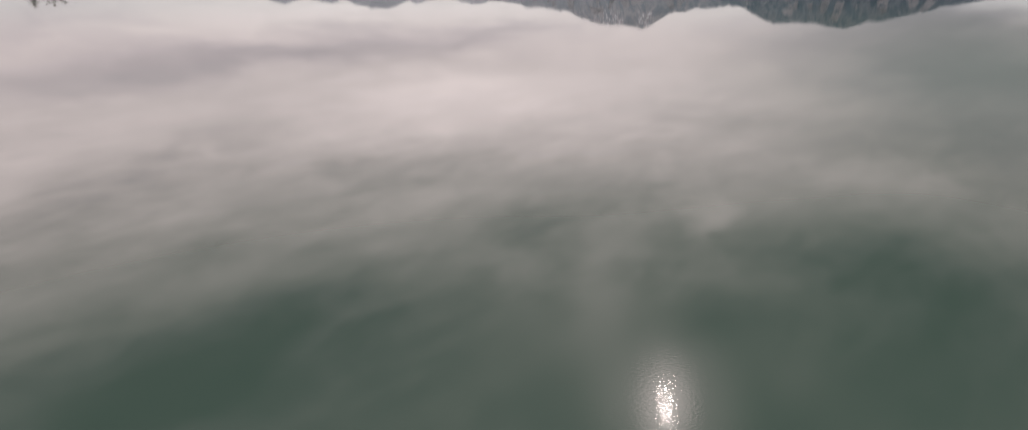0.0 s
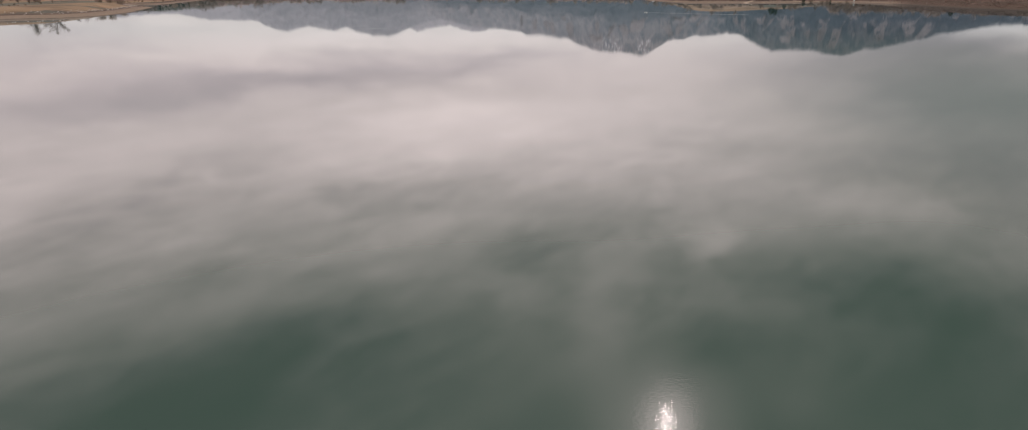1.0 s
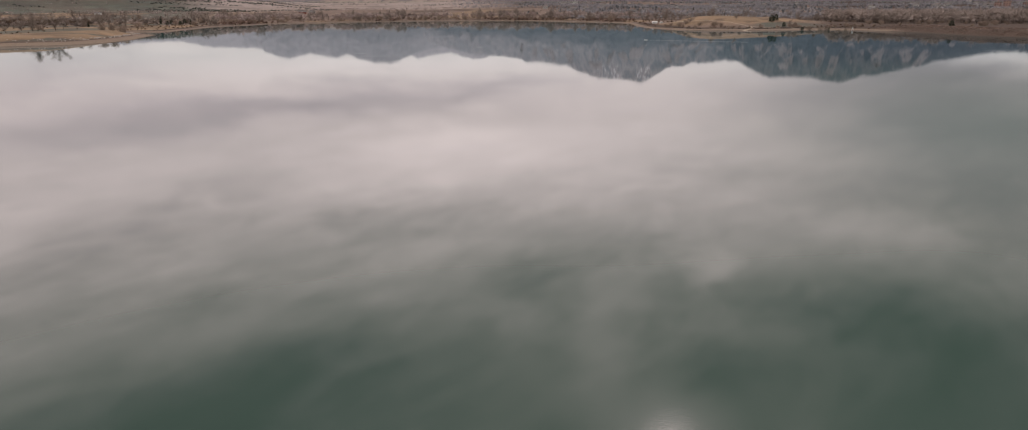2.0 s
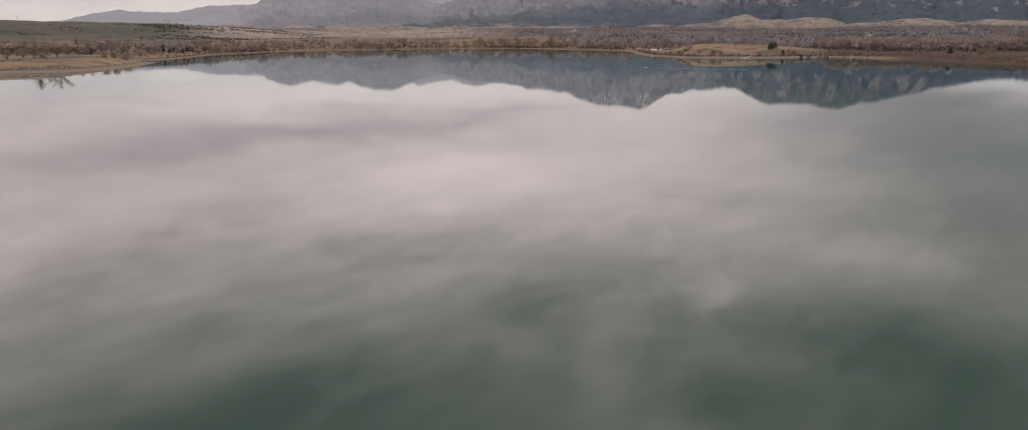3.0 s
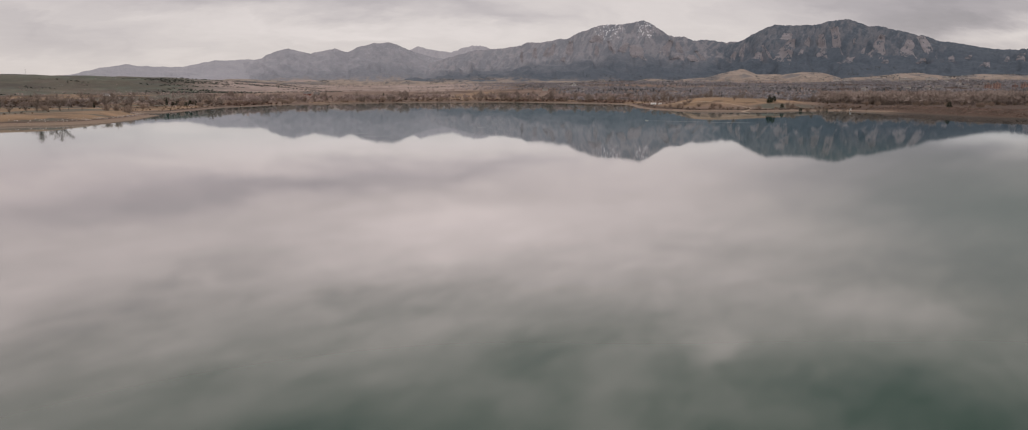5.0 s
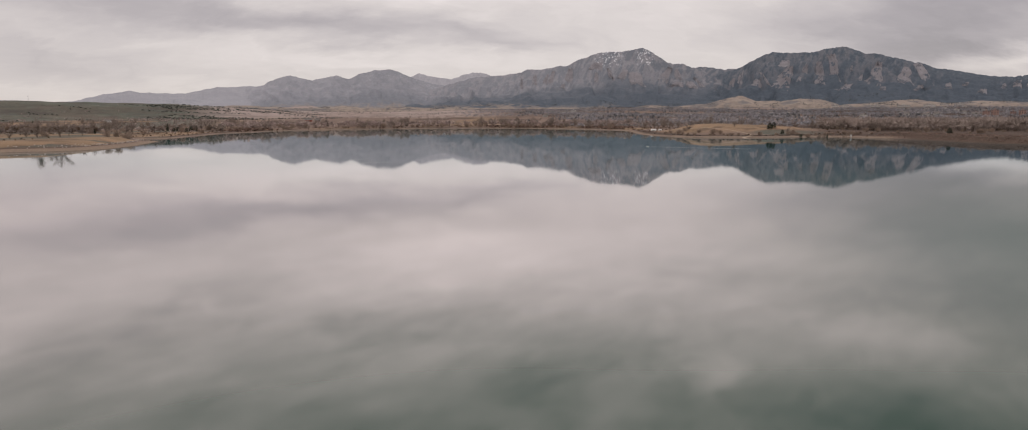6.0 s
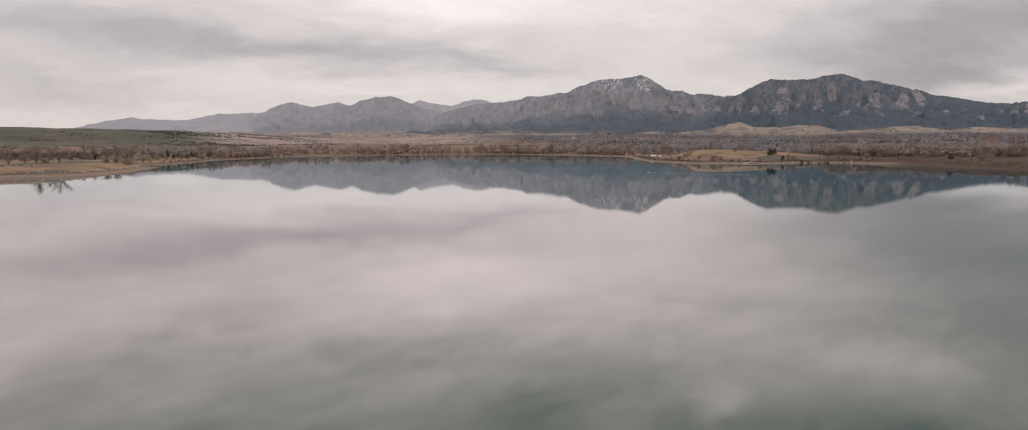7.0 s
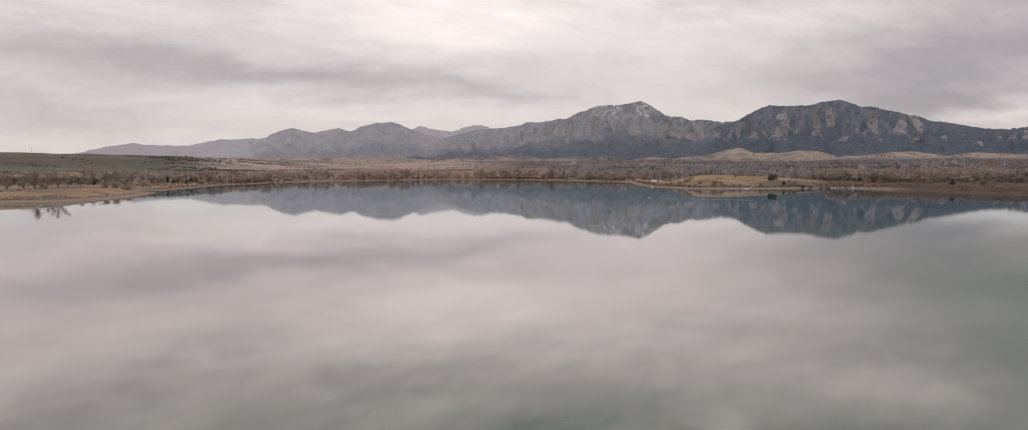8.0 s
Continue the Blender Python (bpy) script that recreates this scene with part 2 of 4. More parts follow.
def mountain_material():
    m, t = mat("mountain_slopes")
    c = coords(t)
    big, mid, small = noise_fac(t, c, 0.006, 4, 0.6), noise_fac(t, c, 0.025, 5, 0.65), noise_fac(t, c, 0.095, 4, 0.75, 0.38, 0.62)
    # forest tones lifted and blued: aerial haze is put into the colour
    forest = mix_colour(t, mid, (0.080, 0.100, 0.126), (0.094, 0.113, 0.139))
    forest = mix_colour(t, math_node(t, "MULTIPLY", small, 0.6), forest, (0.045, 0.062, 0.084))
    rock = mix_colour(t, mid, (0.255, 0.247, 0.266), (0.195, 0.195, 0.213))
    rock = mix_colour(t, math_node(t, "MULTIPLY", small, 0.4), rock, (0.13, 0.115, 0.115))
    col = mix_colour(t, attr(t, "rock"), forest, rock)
    # pale is aerial haze painted over the slopes' own colours
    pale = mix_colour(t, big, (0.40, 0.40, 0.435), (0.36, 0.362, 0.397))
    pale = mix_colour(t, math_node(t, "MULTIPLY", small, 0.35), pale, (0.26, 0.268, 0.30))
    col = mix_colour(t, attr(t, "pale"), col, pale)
    grass = mix_colour(t, noise_fac(t, c, 0.04, 5, 0.7, 0.4, 0.6), (0.32, 0.27, 0.232), (0.23, 0.195, 0.17))
    col = mix_colour(t, attr(t, "grass"), col, grass)
    col = mix_colour(t, attr(t, "snow"), col, (0.75, 0.76, 0.80))
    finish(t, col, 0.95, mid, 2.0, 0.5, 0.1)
    return m


def mottled(name, a, b, scale, rough=0.85, dist=0.02, spec=0.25, by_object=0.0):
    m, t = mat(name)
    c = coords(t)
    f1, f2 = noise_fac(t, c, scale, 4, 0.6), noise_fac(t, c, scale * 7, 3, 0.6)
    col = mix_colour(t, f1, a, b)
    col = mix_colour(t, math_node(t, "MULTIPLY", f2, 0.4), col, tuple(0.6 * v for v in a))
    if by_object:
        rnd = node(t, "ShaderNodeObjectInfo").outputs["Random"]
        col = mix_colour(t, math_node(t, "MULTIPLY", rnd, by_object), col, tuple(0.55 * v for v in b))
    finish(t, col, rough, f2, dist, 1.0, spec)
    return m


def clump_material(name, tones):
    """Many plants in one mesh: each clump takes its tone by island."""
    m, t = mat(name)
    rnd = node(t, "ShaderNodeNewGeometry").outputs["Random Per Island"]
    ramp = node(t, "ShaderNodeValToRGB")
    ramp.color_ramp.interpolation = "LINEAR"
    for k, tone in enumerate(tones):
        e = ramp.color_ramp.elements[k] if k < 2 else ramp.color_ramp.elements.new(0.5)
        e.color = (*tone, 1)
    for k in range(len(tones)):
        ramp.color_ramp.elements[k].position = k / (len(tones) - 1)
    t.links.new(rnd, ramp.inputs[0])
    f = noise_fac(t, coords(t), 0.4, 3, 0.6)
    col = mix_colour(t, math_node(t, "MULTIPLY", f, 0.4), ramp.outputs[0], tuple(0.6 * v for v in tones[0]))
    finish(t, col, 0.9, None, spec=0.1)
    return m


M_WATER, M_GROUND, M_MOUNTAIN = water_material(), ground_material(), mountain_material()
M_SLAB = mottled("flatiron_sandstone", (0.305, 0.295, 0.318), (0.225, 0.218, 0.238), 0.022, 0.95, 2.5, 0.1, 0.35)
M_BARK = mottled("cottonwood_bark", (0.135, 0.105, 0.085), (0.20, 0.16, 0.135), 1.5, 0.9)
M_TWIG = mottled("bare_twigs", (0.235, 0.192, 0.162), (0.305, 0.252, 0.218), 0.5, 0.9, by_object=0.5)
M_WILLOW = mottled("willow_stems", (0.32, 0.245, 0.195), (0.40, 0.315, 0.255), 0.6, 0.9, by_object=0.45)
M_NEEDLE = mottled("conifer_needles", (0.030, 0.040, 0.026), (0.055, 0.065, 0.042), 0.8, 0.9, by_object=0.3)
M_WOODS = clump_material("winter_woods", [(0.31, 0.252, 0.236), (0.42, 0.342, 0.318), (0.51, 0.42, 0.388)])
# distance haze is put into the blue-grey of these far trees
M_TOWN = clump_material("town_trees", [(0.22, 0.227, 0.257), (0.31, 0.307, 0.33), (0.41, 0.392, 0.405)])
M_PINES = clump_material("dark_pines", [(0.075, 0.089, 0.092), (0.098, 0.11, 0.112), (0.12, 0.129, 0.13)])
# far evergreens: paler, bluer than dark_pines, haze put into the tones
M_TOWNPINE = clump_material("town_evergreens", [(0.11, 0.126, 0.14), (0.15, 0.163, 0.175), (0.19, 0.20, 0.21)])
M_JUNIPER = clump_material("mesa_junipers", [(0.09, 0.104, 0.096), (0.125, 0.137, 0.123), (0.16, 0.168, 0.148)])
M_SCRUB = clump_material("shore_scrub", [(0.075, 0.053, 0.042), (0.125, 0.086, 0.064), (0.19, 0.132, 0.095)])
M_RUSH = clump_material("waterside_brush", [(0.13, 0.09, 0.076), (0.24, 0.168, 0.138), (0.36, 0.258, 0.21)])
M_COPSE = clump_material("copse_twigs", [(0.18, 0.15, 0.134), (0.25, 0.208, 0.186), (0.32, 0.268, 0.24)])
M_BANKWOOD = clump_material("bank_twigs", [(0.25, 0.21, 0.19), (0.36, 0.30, 0.27), (0.46, 0.385, 0.345)])
M_STONE = mottled("pale_stone", (0.42, 0.37, 0.33), (0.55, 0.50, 0.46), 2.0, 0.9, by_object=0.4)
M_RIPRAP = mottled("dark_riprap", (0.085, 0.072, 0.064), (0.13, 0.11, 0.10), 1.2, 0.9, by_object=0.4)
M_WALL = mottled("pale_render", (0.50, 0.48, 0.46), (0.62, 0.60, 0.58), 0.3, 0.85, by_object=0.6)
M_BRICK = mottled("red_brick", (0.36, 0.235, 0.20), (0.42, 0.28, 0.24), 0.3, 0.9)
M_BARN = mottled("barn_red_boards", (0.26, 0.085, 0.06), (0.32, 0.115, 0.08), 0.6, 0.85)
M_ROOF = mottled("grey_shingle", (0.16, 0.145, 0.14), (0.24, 0.22, 0.21), 0.5, 0.9, by_object=0.5)
M_WHITE = mottled("white_paint", (0.74, 0.74, 0.72), (0.80, 0.80, 0.79), 1.0, 0.6)
M_GLASS = mottled("dark_window_glass", (0.035, 0.04, 0.045), (0.06, 0.065, 0.07), 0.6, 0.12, 0.001, 0.6)
M_STEEL = mottled("weathered_steel", (0.20, 0.20, 0.20), (0.28, 0.27, 0.26), 2.0, 0.6)
M_PATH = mottled("pale_gravel", (0.34, 0.27, 0.21), (0.42, 0.34, 0.27), 0.6, 0.95)
M_FOAM = mottled("ruffled_water", (0.30, 0.31, 0.31), (0.20, 0.22, 0.23), 0.5, 0.5)


# ---------------------------------------------------------------- mesh helpers
def grid_noise(x, y, seed):
    """Smooth value noise in [-1, 1] on arrays."""
    xi, yi = np.floor(x).astype(np.int64), np.floor(y).astype(np.int64)
    u, v = x - xi, y - yi
    u, v = u * u * u * (u * (6 * u - 15) + 10), v * v * v * (v * (6 * v - 15) + 10)

    def cell(a, b):
        k = (a * 374761393 + b * 668265263 + seed * 974634777) & 0x7FFFFFFF
        k = ((k ^ (k >> 13)) * 1274126177) & 0x7FFFFFFF
        return ((k ^ (k >> 16)) & 0xFFFF) / 32767.5 - 1
    return (cell(xi, yi) * (1 - u) + cell(xi + 1, yi) * u) * (1 - v) + (cell(xi, yi + 1) * (1 - u) + cell(xi + 1, yi + 1) * u) * v


def fbm(x, y, seed, octaves=4, gain=0.5):
    total, amp = np.zeros_like(x, dtype=float), 1.0
    for k in range(octaves):
        total += amp * grid_noise(x * 2 ** k + 17.3 * k, y * 2 ** k - 9.1 * k, seed + k)
        amp *= gain
    return total


def smooth(a, b, x):
    s = np.clip((x - a) / (b - a), 0, 1)
    return s * s * (3 - 2 * s)


def raw_mesh(name, verts, faces, material, attributes=None, soft=False):
    """verts (n, 3); faces (m, 3) or (m, 4), as arrays."""
    verts, faces = np.asarray(verts, np.float32), np.asarray(faces, np.int32)
    me = bpy.data.meshes.new(name)
    me.vertices.add(len(verts))
    me.vertices.foreach_set("co", verts.ravel())
    k = faces.shape[1]
    me.loops.add(faces.size)
    me.loops.foreach_set("vertex_index", faces.ravel())
    me.polygons.add(len(faces))
    me.polygons.foreach_set("loop_start", np.arange(len(faces), dtype=np.int32) * k)
    me.polygons.foreach_set("loop_total", np.full(len(faces), k, np.int32))
    if soft:
        me.polygons.foreach_set("use_smooth", np.ones(len(faces), bool))
    for key, values in (attributes or {}).items():
        a = me.attributes.new(key, "FLOAT", "POINT")
        a.data.foreach_set("value", np.asarray(values, np.float32).ravel())
    me.materials.append(material)
    me.update(calc_edges=True)
    me.validate()
    return me


def part(name, bm, material, parent=None, label=""):
    me = bpy.data.meshes.new(name)
    bm.to_mesh(me)
    bm.free()
    me.materials.append(material)
    ob = new(name, me)
    ob.parent = parent
    return tagged(ob, label)


def part_mesh(name, me, parent=None, label=""):
    ob = new(name, me)
    ob.parent = parent
    return tagged(ob, label)


def add_box(bm, x0, y0, z0, x1, y1, z1, bevel=0.0):
    geo = bmesh.ops.create_cube(bm, size=1)
    for v in geo["verts"]:
        v.co = Vector(((x0 + x1) / 2 + v.co.x * (x1 - x0), (y0 + y1) / 2 + v.co.y * (y1 - y0), (z0 + z1) / 2 + v.co.z * (z1 - z0)))
    if bevel:
        edges = list({e for v in geo["verts"] for e in v.link_edges})
        bmesh.ops.bevel(bm, geom=edges, offset=bevel, segments=1, affect="EDGES")


# ---------------------------------------------------------------- the lie of the land
SHORE = [(-284, 394), (-267, 402), (-254, 420), (-252, 450), (-262, 490), (-274, 530), (-287, 566), (-300, 580), (-325, 612), (-336, 632), (-318, 650),
         (-328, 720), (-345, 830), (-332, 900), (-325, 985), (-278, 1036), (-190, 1095), (-92, 1125), (14, 1085), (100, 970), (137, 895),
         (135, 811), (127, 700), (136, 652), (146, 609), (174, 600), (200, 592), (228, 596), (270, 601), (290, 572), (299, 528), (302, 475),
         (322, 435), (370, 380), (450, 260), (540, 60), (560, -200), (380, -480), (0, -600), (-380, -480), (-540, -150), (-500, 120), (-380, 300)]


def rounded(loop, steps=4):
    p, out = np.array(loop, float), []
    for k in range(len(p)):
        a, b, c, d = p[k - 1], p[k], p[(k + 1) % len(p)], p[(k + 2) % len(p)]
        for s in range(steps):
            u = s / steps
            out.append(0.5 * (2 * b + (c - a) * u + (2 * a - 5 * b + 4 * c - d) * u * u + (3 * b - a - 3 * c + d) * u ** 3))
    return np.array(out)


LOOP = rounded(SHORE)


def inland(x, y):
    """Metres from the waterline, positive on land."""
    x, y = np.asarray(x, float), np.asarray(y, float)
    best, inside = np.full(x.shape, 1e9), np.zeros(x.shape, bool)
    for (ax, ay), (bx, by) in zip(LOOP, np.roll(LOOP, -1, axis=0)):
        dx, dy = bx - ax, by - ay
        u = np.clip(((x - ax) * dx + (y - ay) * dy) / (dx * dx + dy * dy + 1e-9), 0, 1)
        best = np.minimum(best, (x - ax - u * dx) ** 2 + (y - ay - u * dy) ** 2)
        if abs(dy) > 1e-9:
            inside ^= ((ay > y) != (by > y)) & (x < ax + (y - ay) * dx / dy)
    d = np.sqrt(best)
    d = np.where(inside, -d, d)
    return d + 1.6 * fbm(x / 22, y / 22, 3, 3)


def hump(x, y, cx, cy, rx, ry):
    return np.exp(-(((x - cx) / rx) ** 2 + ((y - cy) / ry) ** 2))


def land(x, y, d=None):
    """Height of the ground."""
    x, y = np.asarray(x, float), np.asarray(y, float)
    if d is None:
        d = inland(x, y)
    r, b = np.hypot(x, y), np.degrees(np.arctan2(x, y))
    front = np.abs(b) < 60
    z = np.where(d > 0, 1.3 * smooth(0, 14, d) + 1.5 * smooth(12, 50, d) + 0.04 * d * (d < 5) + 0.2 * (d >= 5), np.maximum(d * 0.12, -6))
    rough = fbm(x / 60, y / 60, 11, 4)
    z = z + smooth(20, 120, d) * (0.9 * rough + 1.2 * fbm(x / 300, y / 300, 21, 3))
    z = z + 44 * np.clip((r - 900) / 2200, 0, 1.3) ** 1.3 * (1 + 0.25 * fbm(x / 500, y / 500, 5, 3)) * smooth(100, 300, d)
    # the grassy mound on the point
    z = z + 7.5 * hump(x, y, 215, 705, 75, 62) * smooth(10, 60, d) + 2.0 * hump(x, y, 165, 690, 30, 30) * smooth(10, 50, d)
    # the embankment along the water's edge
    bank = smooth(292, 312, x) * smooth(650, 560, y) * smooth(-200, 100, y)
    z = z + bank * (2.7 * smooth(2, 15, d) - 1.4 * smooth(24, 40, d))
    # low bluff behind the spit
    z = z + 2.0 * smooth(-250, -300, x) * smooth(18, 32, d) * (y > 300) * (y < 640)
    # the long green mesa
    crest = 2150
    top = np.interp(b, [-60, -38, -26, -23, -19, -17, -14], [50, 46, 38, 33, 20, 8, 0])
    z = z + np.where(front, top * 0.72 * smooth(1700, crest, r) * (1 + 0.10 * fbm(x / 160, y / 160, 8, 4)) * (1 - 0.5 * smooth(crest, 2800, r)), 0)
    return z


def polar_sheet(bearings, rings, close):
    bb, rr = np.meshgrid(np.radians(bearings), rings, indexing="ij")
    x, y = rr * np.sin(bb), rr * np.cos(bb)
    n, k = x.shape
    i, j = np.meshgrid(np.arange(n if close else n - 1), np.arange(k - 1), indexing="ij")
    a, b = i * k + j, ((i + 1) % n) * k + j
    return x, y, np.stack([a, b, b + 1, a + 1], axis=-1).reshape(-1, 4)


bearings = np.concatenate([np.linspace(-46, 46, 660), np.linspace(46, 314, 110)[1:-1]])
rings = np.concatenate([[0.5, 120, 220, 280, 320, 350], np.arange(370, 720, 2.2), np.arange(720, 1260, 4.5), np.geomspace(1262, 4900, 90)])
gx, gy, gf = polar_sheet(bearings, rings, True)
gd = inland(gx, gy)
gz = land(gx, gy, gd)
gr, gb = np.hypot(gx, gy), np.degrees(np.arctan2(gx, gy))
patchy = fbm(gx / 90, gy / 90, 31, 4)
streak = fbm(gx / 260, gy / 45, 37, 4)
strip = np.where(gy > 640, 5.0, np.where(gx < -200, np.interp(gy, [380, 570], [15, 7]), 8.0))
mesa_on = smooth(-19, -24, gb) * smooth(1640, 1760, gr) * (np.abs(gb) < 90)
bands = fbm(gx / 320, gy / np.clip((gr - 350) / 9, 14, 130), 39, 3)
scruff = fbm(gx / 11, gy / 11, 61, 3)
left_field = smooth(-20, -27, gb) * smooth(strip + 6, strip + 10, gd) * smooth(1760, 1640, gr) * (gb > -90)
mound = hump(gx, gy, 215, 705, 85, 75)
zone = {
    "green": np.clip(mesa_on * (0.9 + 0.25 * patchy) + left_field * smooth(-0.12, 0.12, bands) * 0.75 + 0.6 * smooth(0.3, 0.7, patchy) * hump(gx, gy, 270, 625, 60, 22), 0, 1),
    "straw": np.clip(left_field * smooth(0.05, -0.12, bands) + smooth(0.25, 0.6, mound) * (0.85 + 0.3 * patchy) + 0.8 * smooth(-25, -21, gb) * smooth(3, -4, gb) * smooth(1190, 1240, gr) * smooth(1950, 1600, gr) * smooth(-0.15, 0.15, bands) + (gy > 880) * (np.abs(gb) < 30) * smooth(4, 8, gd) * smooth(46, 30, gd) * smooth(-0.25, 0.15, fbm(gx / 70, gy / 40, 33, 3)) + 0.2 * smooth(296, 312, gx) * smooth(600, 540, gy) * smooth(2.5, 6, gd), 0, 1),
    "brush": np.clip(0.6 * smooth(0.25, 0.6, mound) * smooth(0.15, 0.6, scruff) + 0.3 * left_field * smooth(0.2, 0.6, scruff) + 0.35 * smooth(13, 18, gb) * smooth(880, 1000, gr) * smooth(-0.9, -0.2, patchy) * (gb < 60) + 0.42 * mesa_on * np.maximum(smooth(0.0, 0.35, streak), smooth(0.1, 0.3, fbm(gx / 70, gy / 26, 63, 4))) + smooth(0.2, 0.6, patchy) * smooth(30, 60, gd) * smooth(0.4, 0.2, mound) * (1 - mesa_on) * 0.9
                     + smooth(296, 312, gx) * smooth(600, 540, gy) * smooth(0.5, 2.5, gd) * (0.8 + 0.3 * streak) + smooth(22.5, 24.5, gb) * (gb < 60) * smooth(9, 14, gd) * 0.9
                     + smooth(strip, strip + 4, gd) * np.where(gx < -200, smooth(strip + 9, strip + 6, gd), smooth(strip + 18, strip + 12, gd)) * smooth(-0.9, -0.3, streak), 0, 1),
    "sand": np.clip(smooth(0.5, 2, gd) * smooth(strip + 2, strip - 2, gd + 2 * patchy) * smooth(304, 292, gx + (gy > 560) * -200), 0, 1),
    "wet": smooth(2.2, 0.6, gd * np.where(gy > 640, 2.5, np.where((gx > 296) & (gy < 560), 0.5, 1.0))),
    "meadow": np.clip(smooth(-26.5, -21, gb) * smooth(3, -5, gb) * smooth(1500, 1900, gr) * (0.8 + 0.5 * streak) + smooth(9, 13, gb) * smooth(2880, 3000, gr) * (gb < 60), 0, 1),
}
# the embankment is rough brown grass right down to a dark waterline
dyke = smooth(27.8, 29.6, gb) * (gb < 90) * smooth(46, 40, gd) * smooth(0.3, 1.2, gd)
for key in ("sand", "straw", "green"):
    zone[key] = zone[key] * (1 - dyke)
zone["brush"] = np.maximum(zone["brush"], dyke * np.clip(0.88 + 0.15 * streak, 0, 1))
lawn = smooth(0.35, 0.6, hump(gx, gy, 250, 630, 42, 22)) * smooth(9, 13, gd)
zone["green"] = np.maximum(zone["green"], 0.85 * lawn * (0.8 + 0.4 * patchy).clip(0, 1))
zone["straw"] = zone["straw"] * (1 - lawn)
ground = new("ground", raw_mesh("ground", np.stack([gx, gy, gz], -1).reshape(-1, 3), gf, M_GROUND, zone, True))
tagged(ground, "dry winter grassland with sandy lake shore and brush", "ground", kind="structure")

bm = bmesh.new()
bmesh.ops.create_grid(bm, x_segments=16, y_segments=16, size=1)
for v in bm.verts:
    v.co = Vector((v.co.x * 640 + 20, v.co.y * 900 + 270, 0))
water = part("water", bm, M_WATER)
tagged(water, "calm green reservoir water mirroring clouds and mountains", "lake", kind="structure")

# ---------------------------------------------------------------- the mountains, ridge behind ridge
# skylines: bearing, elevation in degrees
RIDGE_LOW = [(-60, 0.8), (-36, 0.95), (-32.7, 1.16), (-30.8, 1.64), (-29.2, 1.95), (-28.5, 1.86), (-27.5, 1.78), (-25.5, 1.8), (-23.4, 2.27), (-20, 2.41), (-18.3, 2.3), (-14, 1.0), (-10, -1)]
RIDGE_MID = [(-28, -1), (-25, 0.6), (-21.3, 2.14), (-20, 2.47), (-19, 2.99), (-17.9, 3.27), (-17.2, 3.07), (-16.3, 2.87), (-15.3, 3.14), (-14.4, 3.31), (-13.5, 3.0), (-12.4, 3.49),
             (-11.4, 3.71), (-10.3, 3.83), (-9.5, 3.67), (-8.7, 3.25), (-7.4, 2.82), (-5.2, 2.38), (-2, 1.2), (1, -1)]
RIDGE_FAR = [(-15, -1), (-13, 1.2), (-10, 2.81), (-8.7, 3.14), (-7.84, 3.52), (-7.1, 3.31), (-5.2, 3.04), (-4.1, 3.42), (-3.36, 3.64), (-2.15, 3.42), (-1.3, 3.0), (3, 1.5), (5, -1)]
RIDGE_MAIN = [(-13, -1), (-10, 1.1), (-7.4, 2.0), (-5.2, 2.66), (-3.5, 3.15), (-1.6, 3.31), (0.2, 3.47), (1.15, 3.84), (2, 3.78), (3.1, 3.94), (3.6, 4.1), (4.3, 4.04), (5, 4.41), (6.4, 4.93),
              (7.4, 5.13), (8.8, 5.16), (9.9, 5.3), (10.4, 5.4), (10.9, 5.22), (11.7, 4.73), (12.4, 4.24), (13, 4.07), (13.6, 4.11), (14.4, 3.77), (15.1, 3.81), (16.4, 3.62), (17.9, 3.59), (20, 3.5), (23, 2), (26, -1)]
RIDGE_RIGHT = [(11, -1), (14, 2), (16.4, 3.15), (17.7, 3.59), (18.4, 3.89), (19.4, 4.47), (20.4, 4.79), (21.5, 4.7), (23.2, 4.69), (24.1, 4.9), (25.2, 5.0), (25.9, 4.82), (26.8, 4.44), (27.7, 4.36),
               (28.5, 4.13), (29.4, 3.9), (30, 3.59), (30.2, 3.68), (30.6, 3.52), (31.3, 3.17), (32.2, 3.08), (33, 2.91), (34.6, 2.54), (35.7, 2.46), (37, 2.66), (40, 3.0), (60, 2.0)]
# skyline, crest distance, foot distance, spur relief, sharpness
RIDGES = [(RIDGE_LOW, 4500, 3500, 7, 1.2), (RIDGE_MID, 4450, 3450, 15, 1.2), (RIDGE_FAR, 4780, 4300, 10, 1.2), (RIDGE_MAIN, 4250, 3200, 17, 1.3), (RIDGE_RIGHT, 4100, 3150, 30, 1.3)]


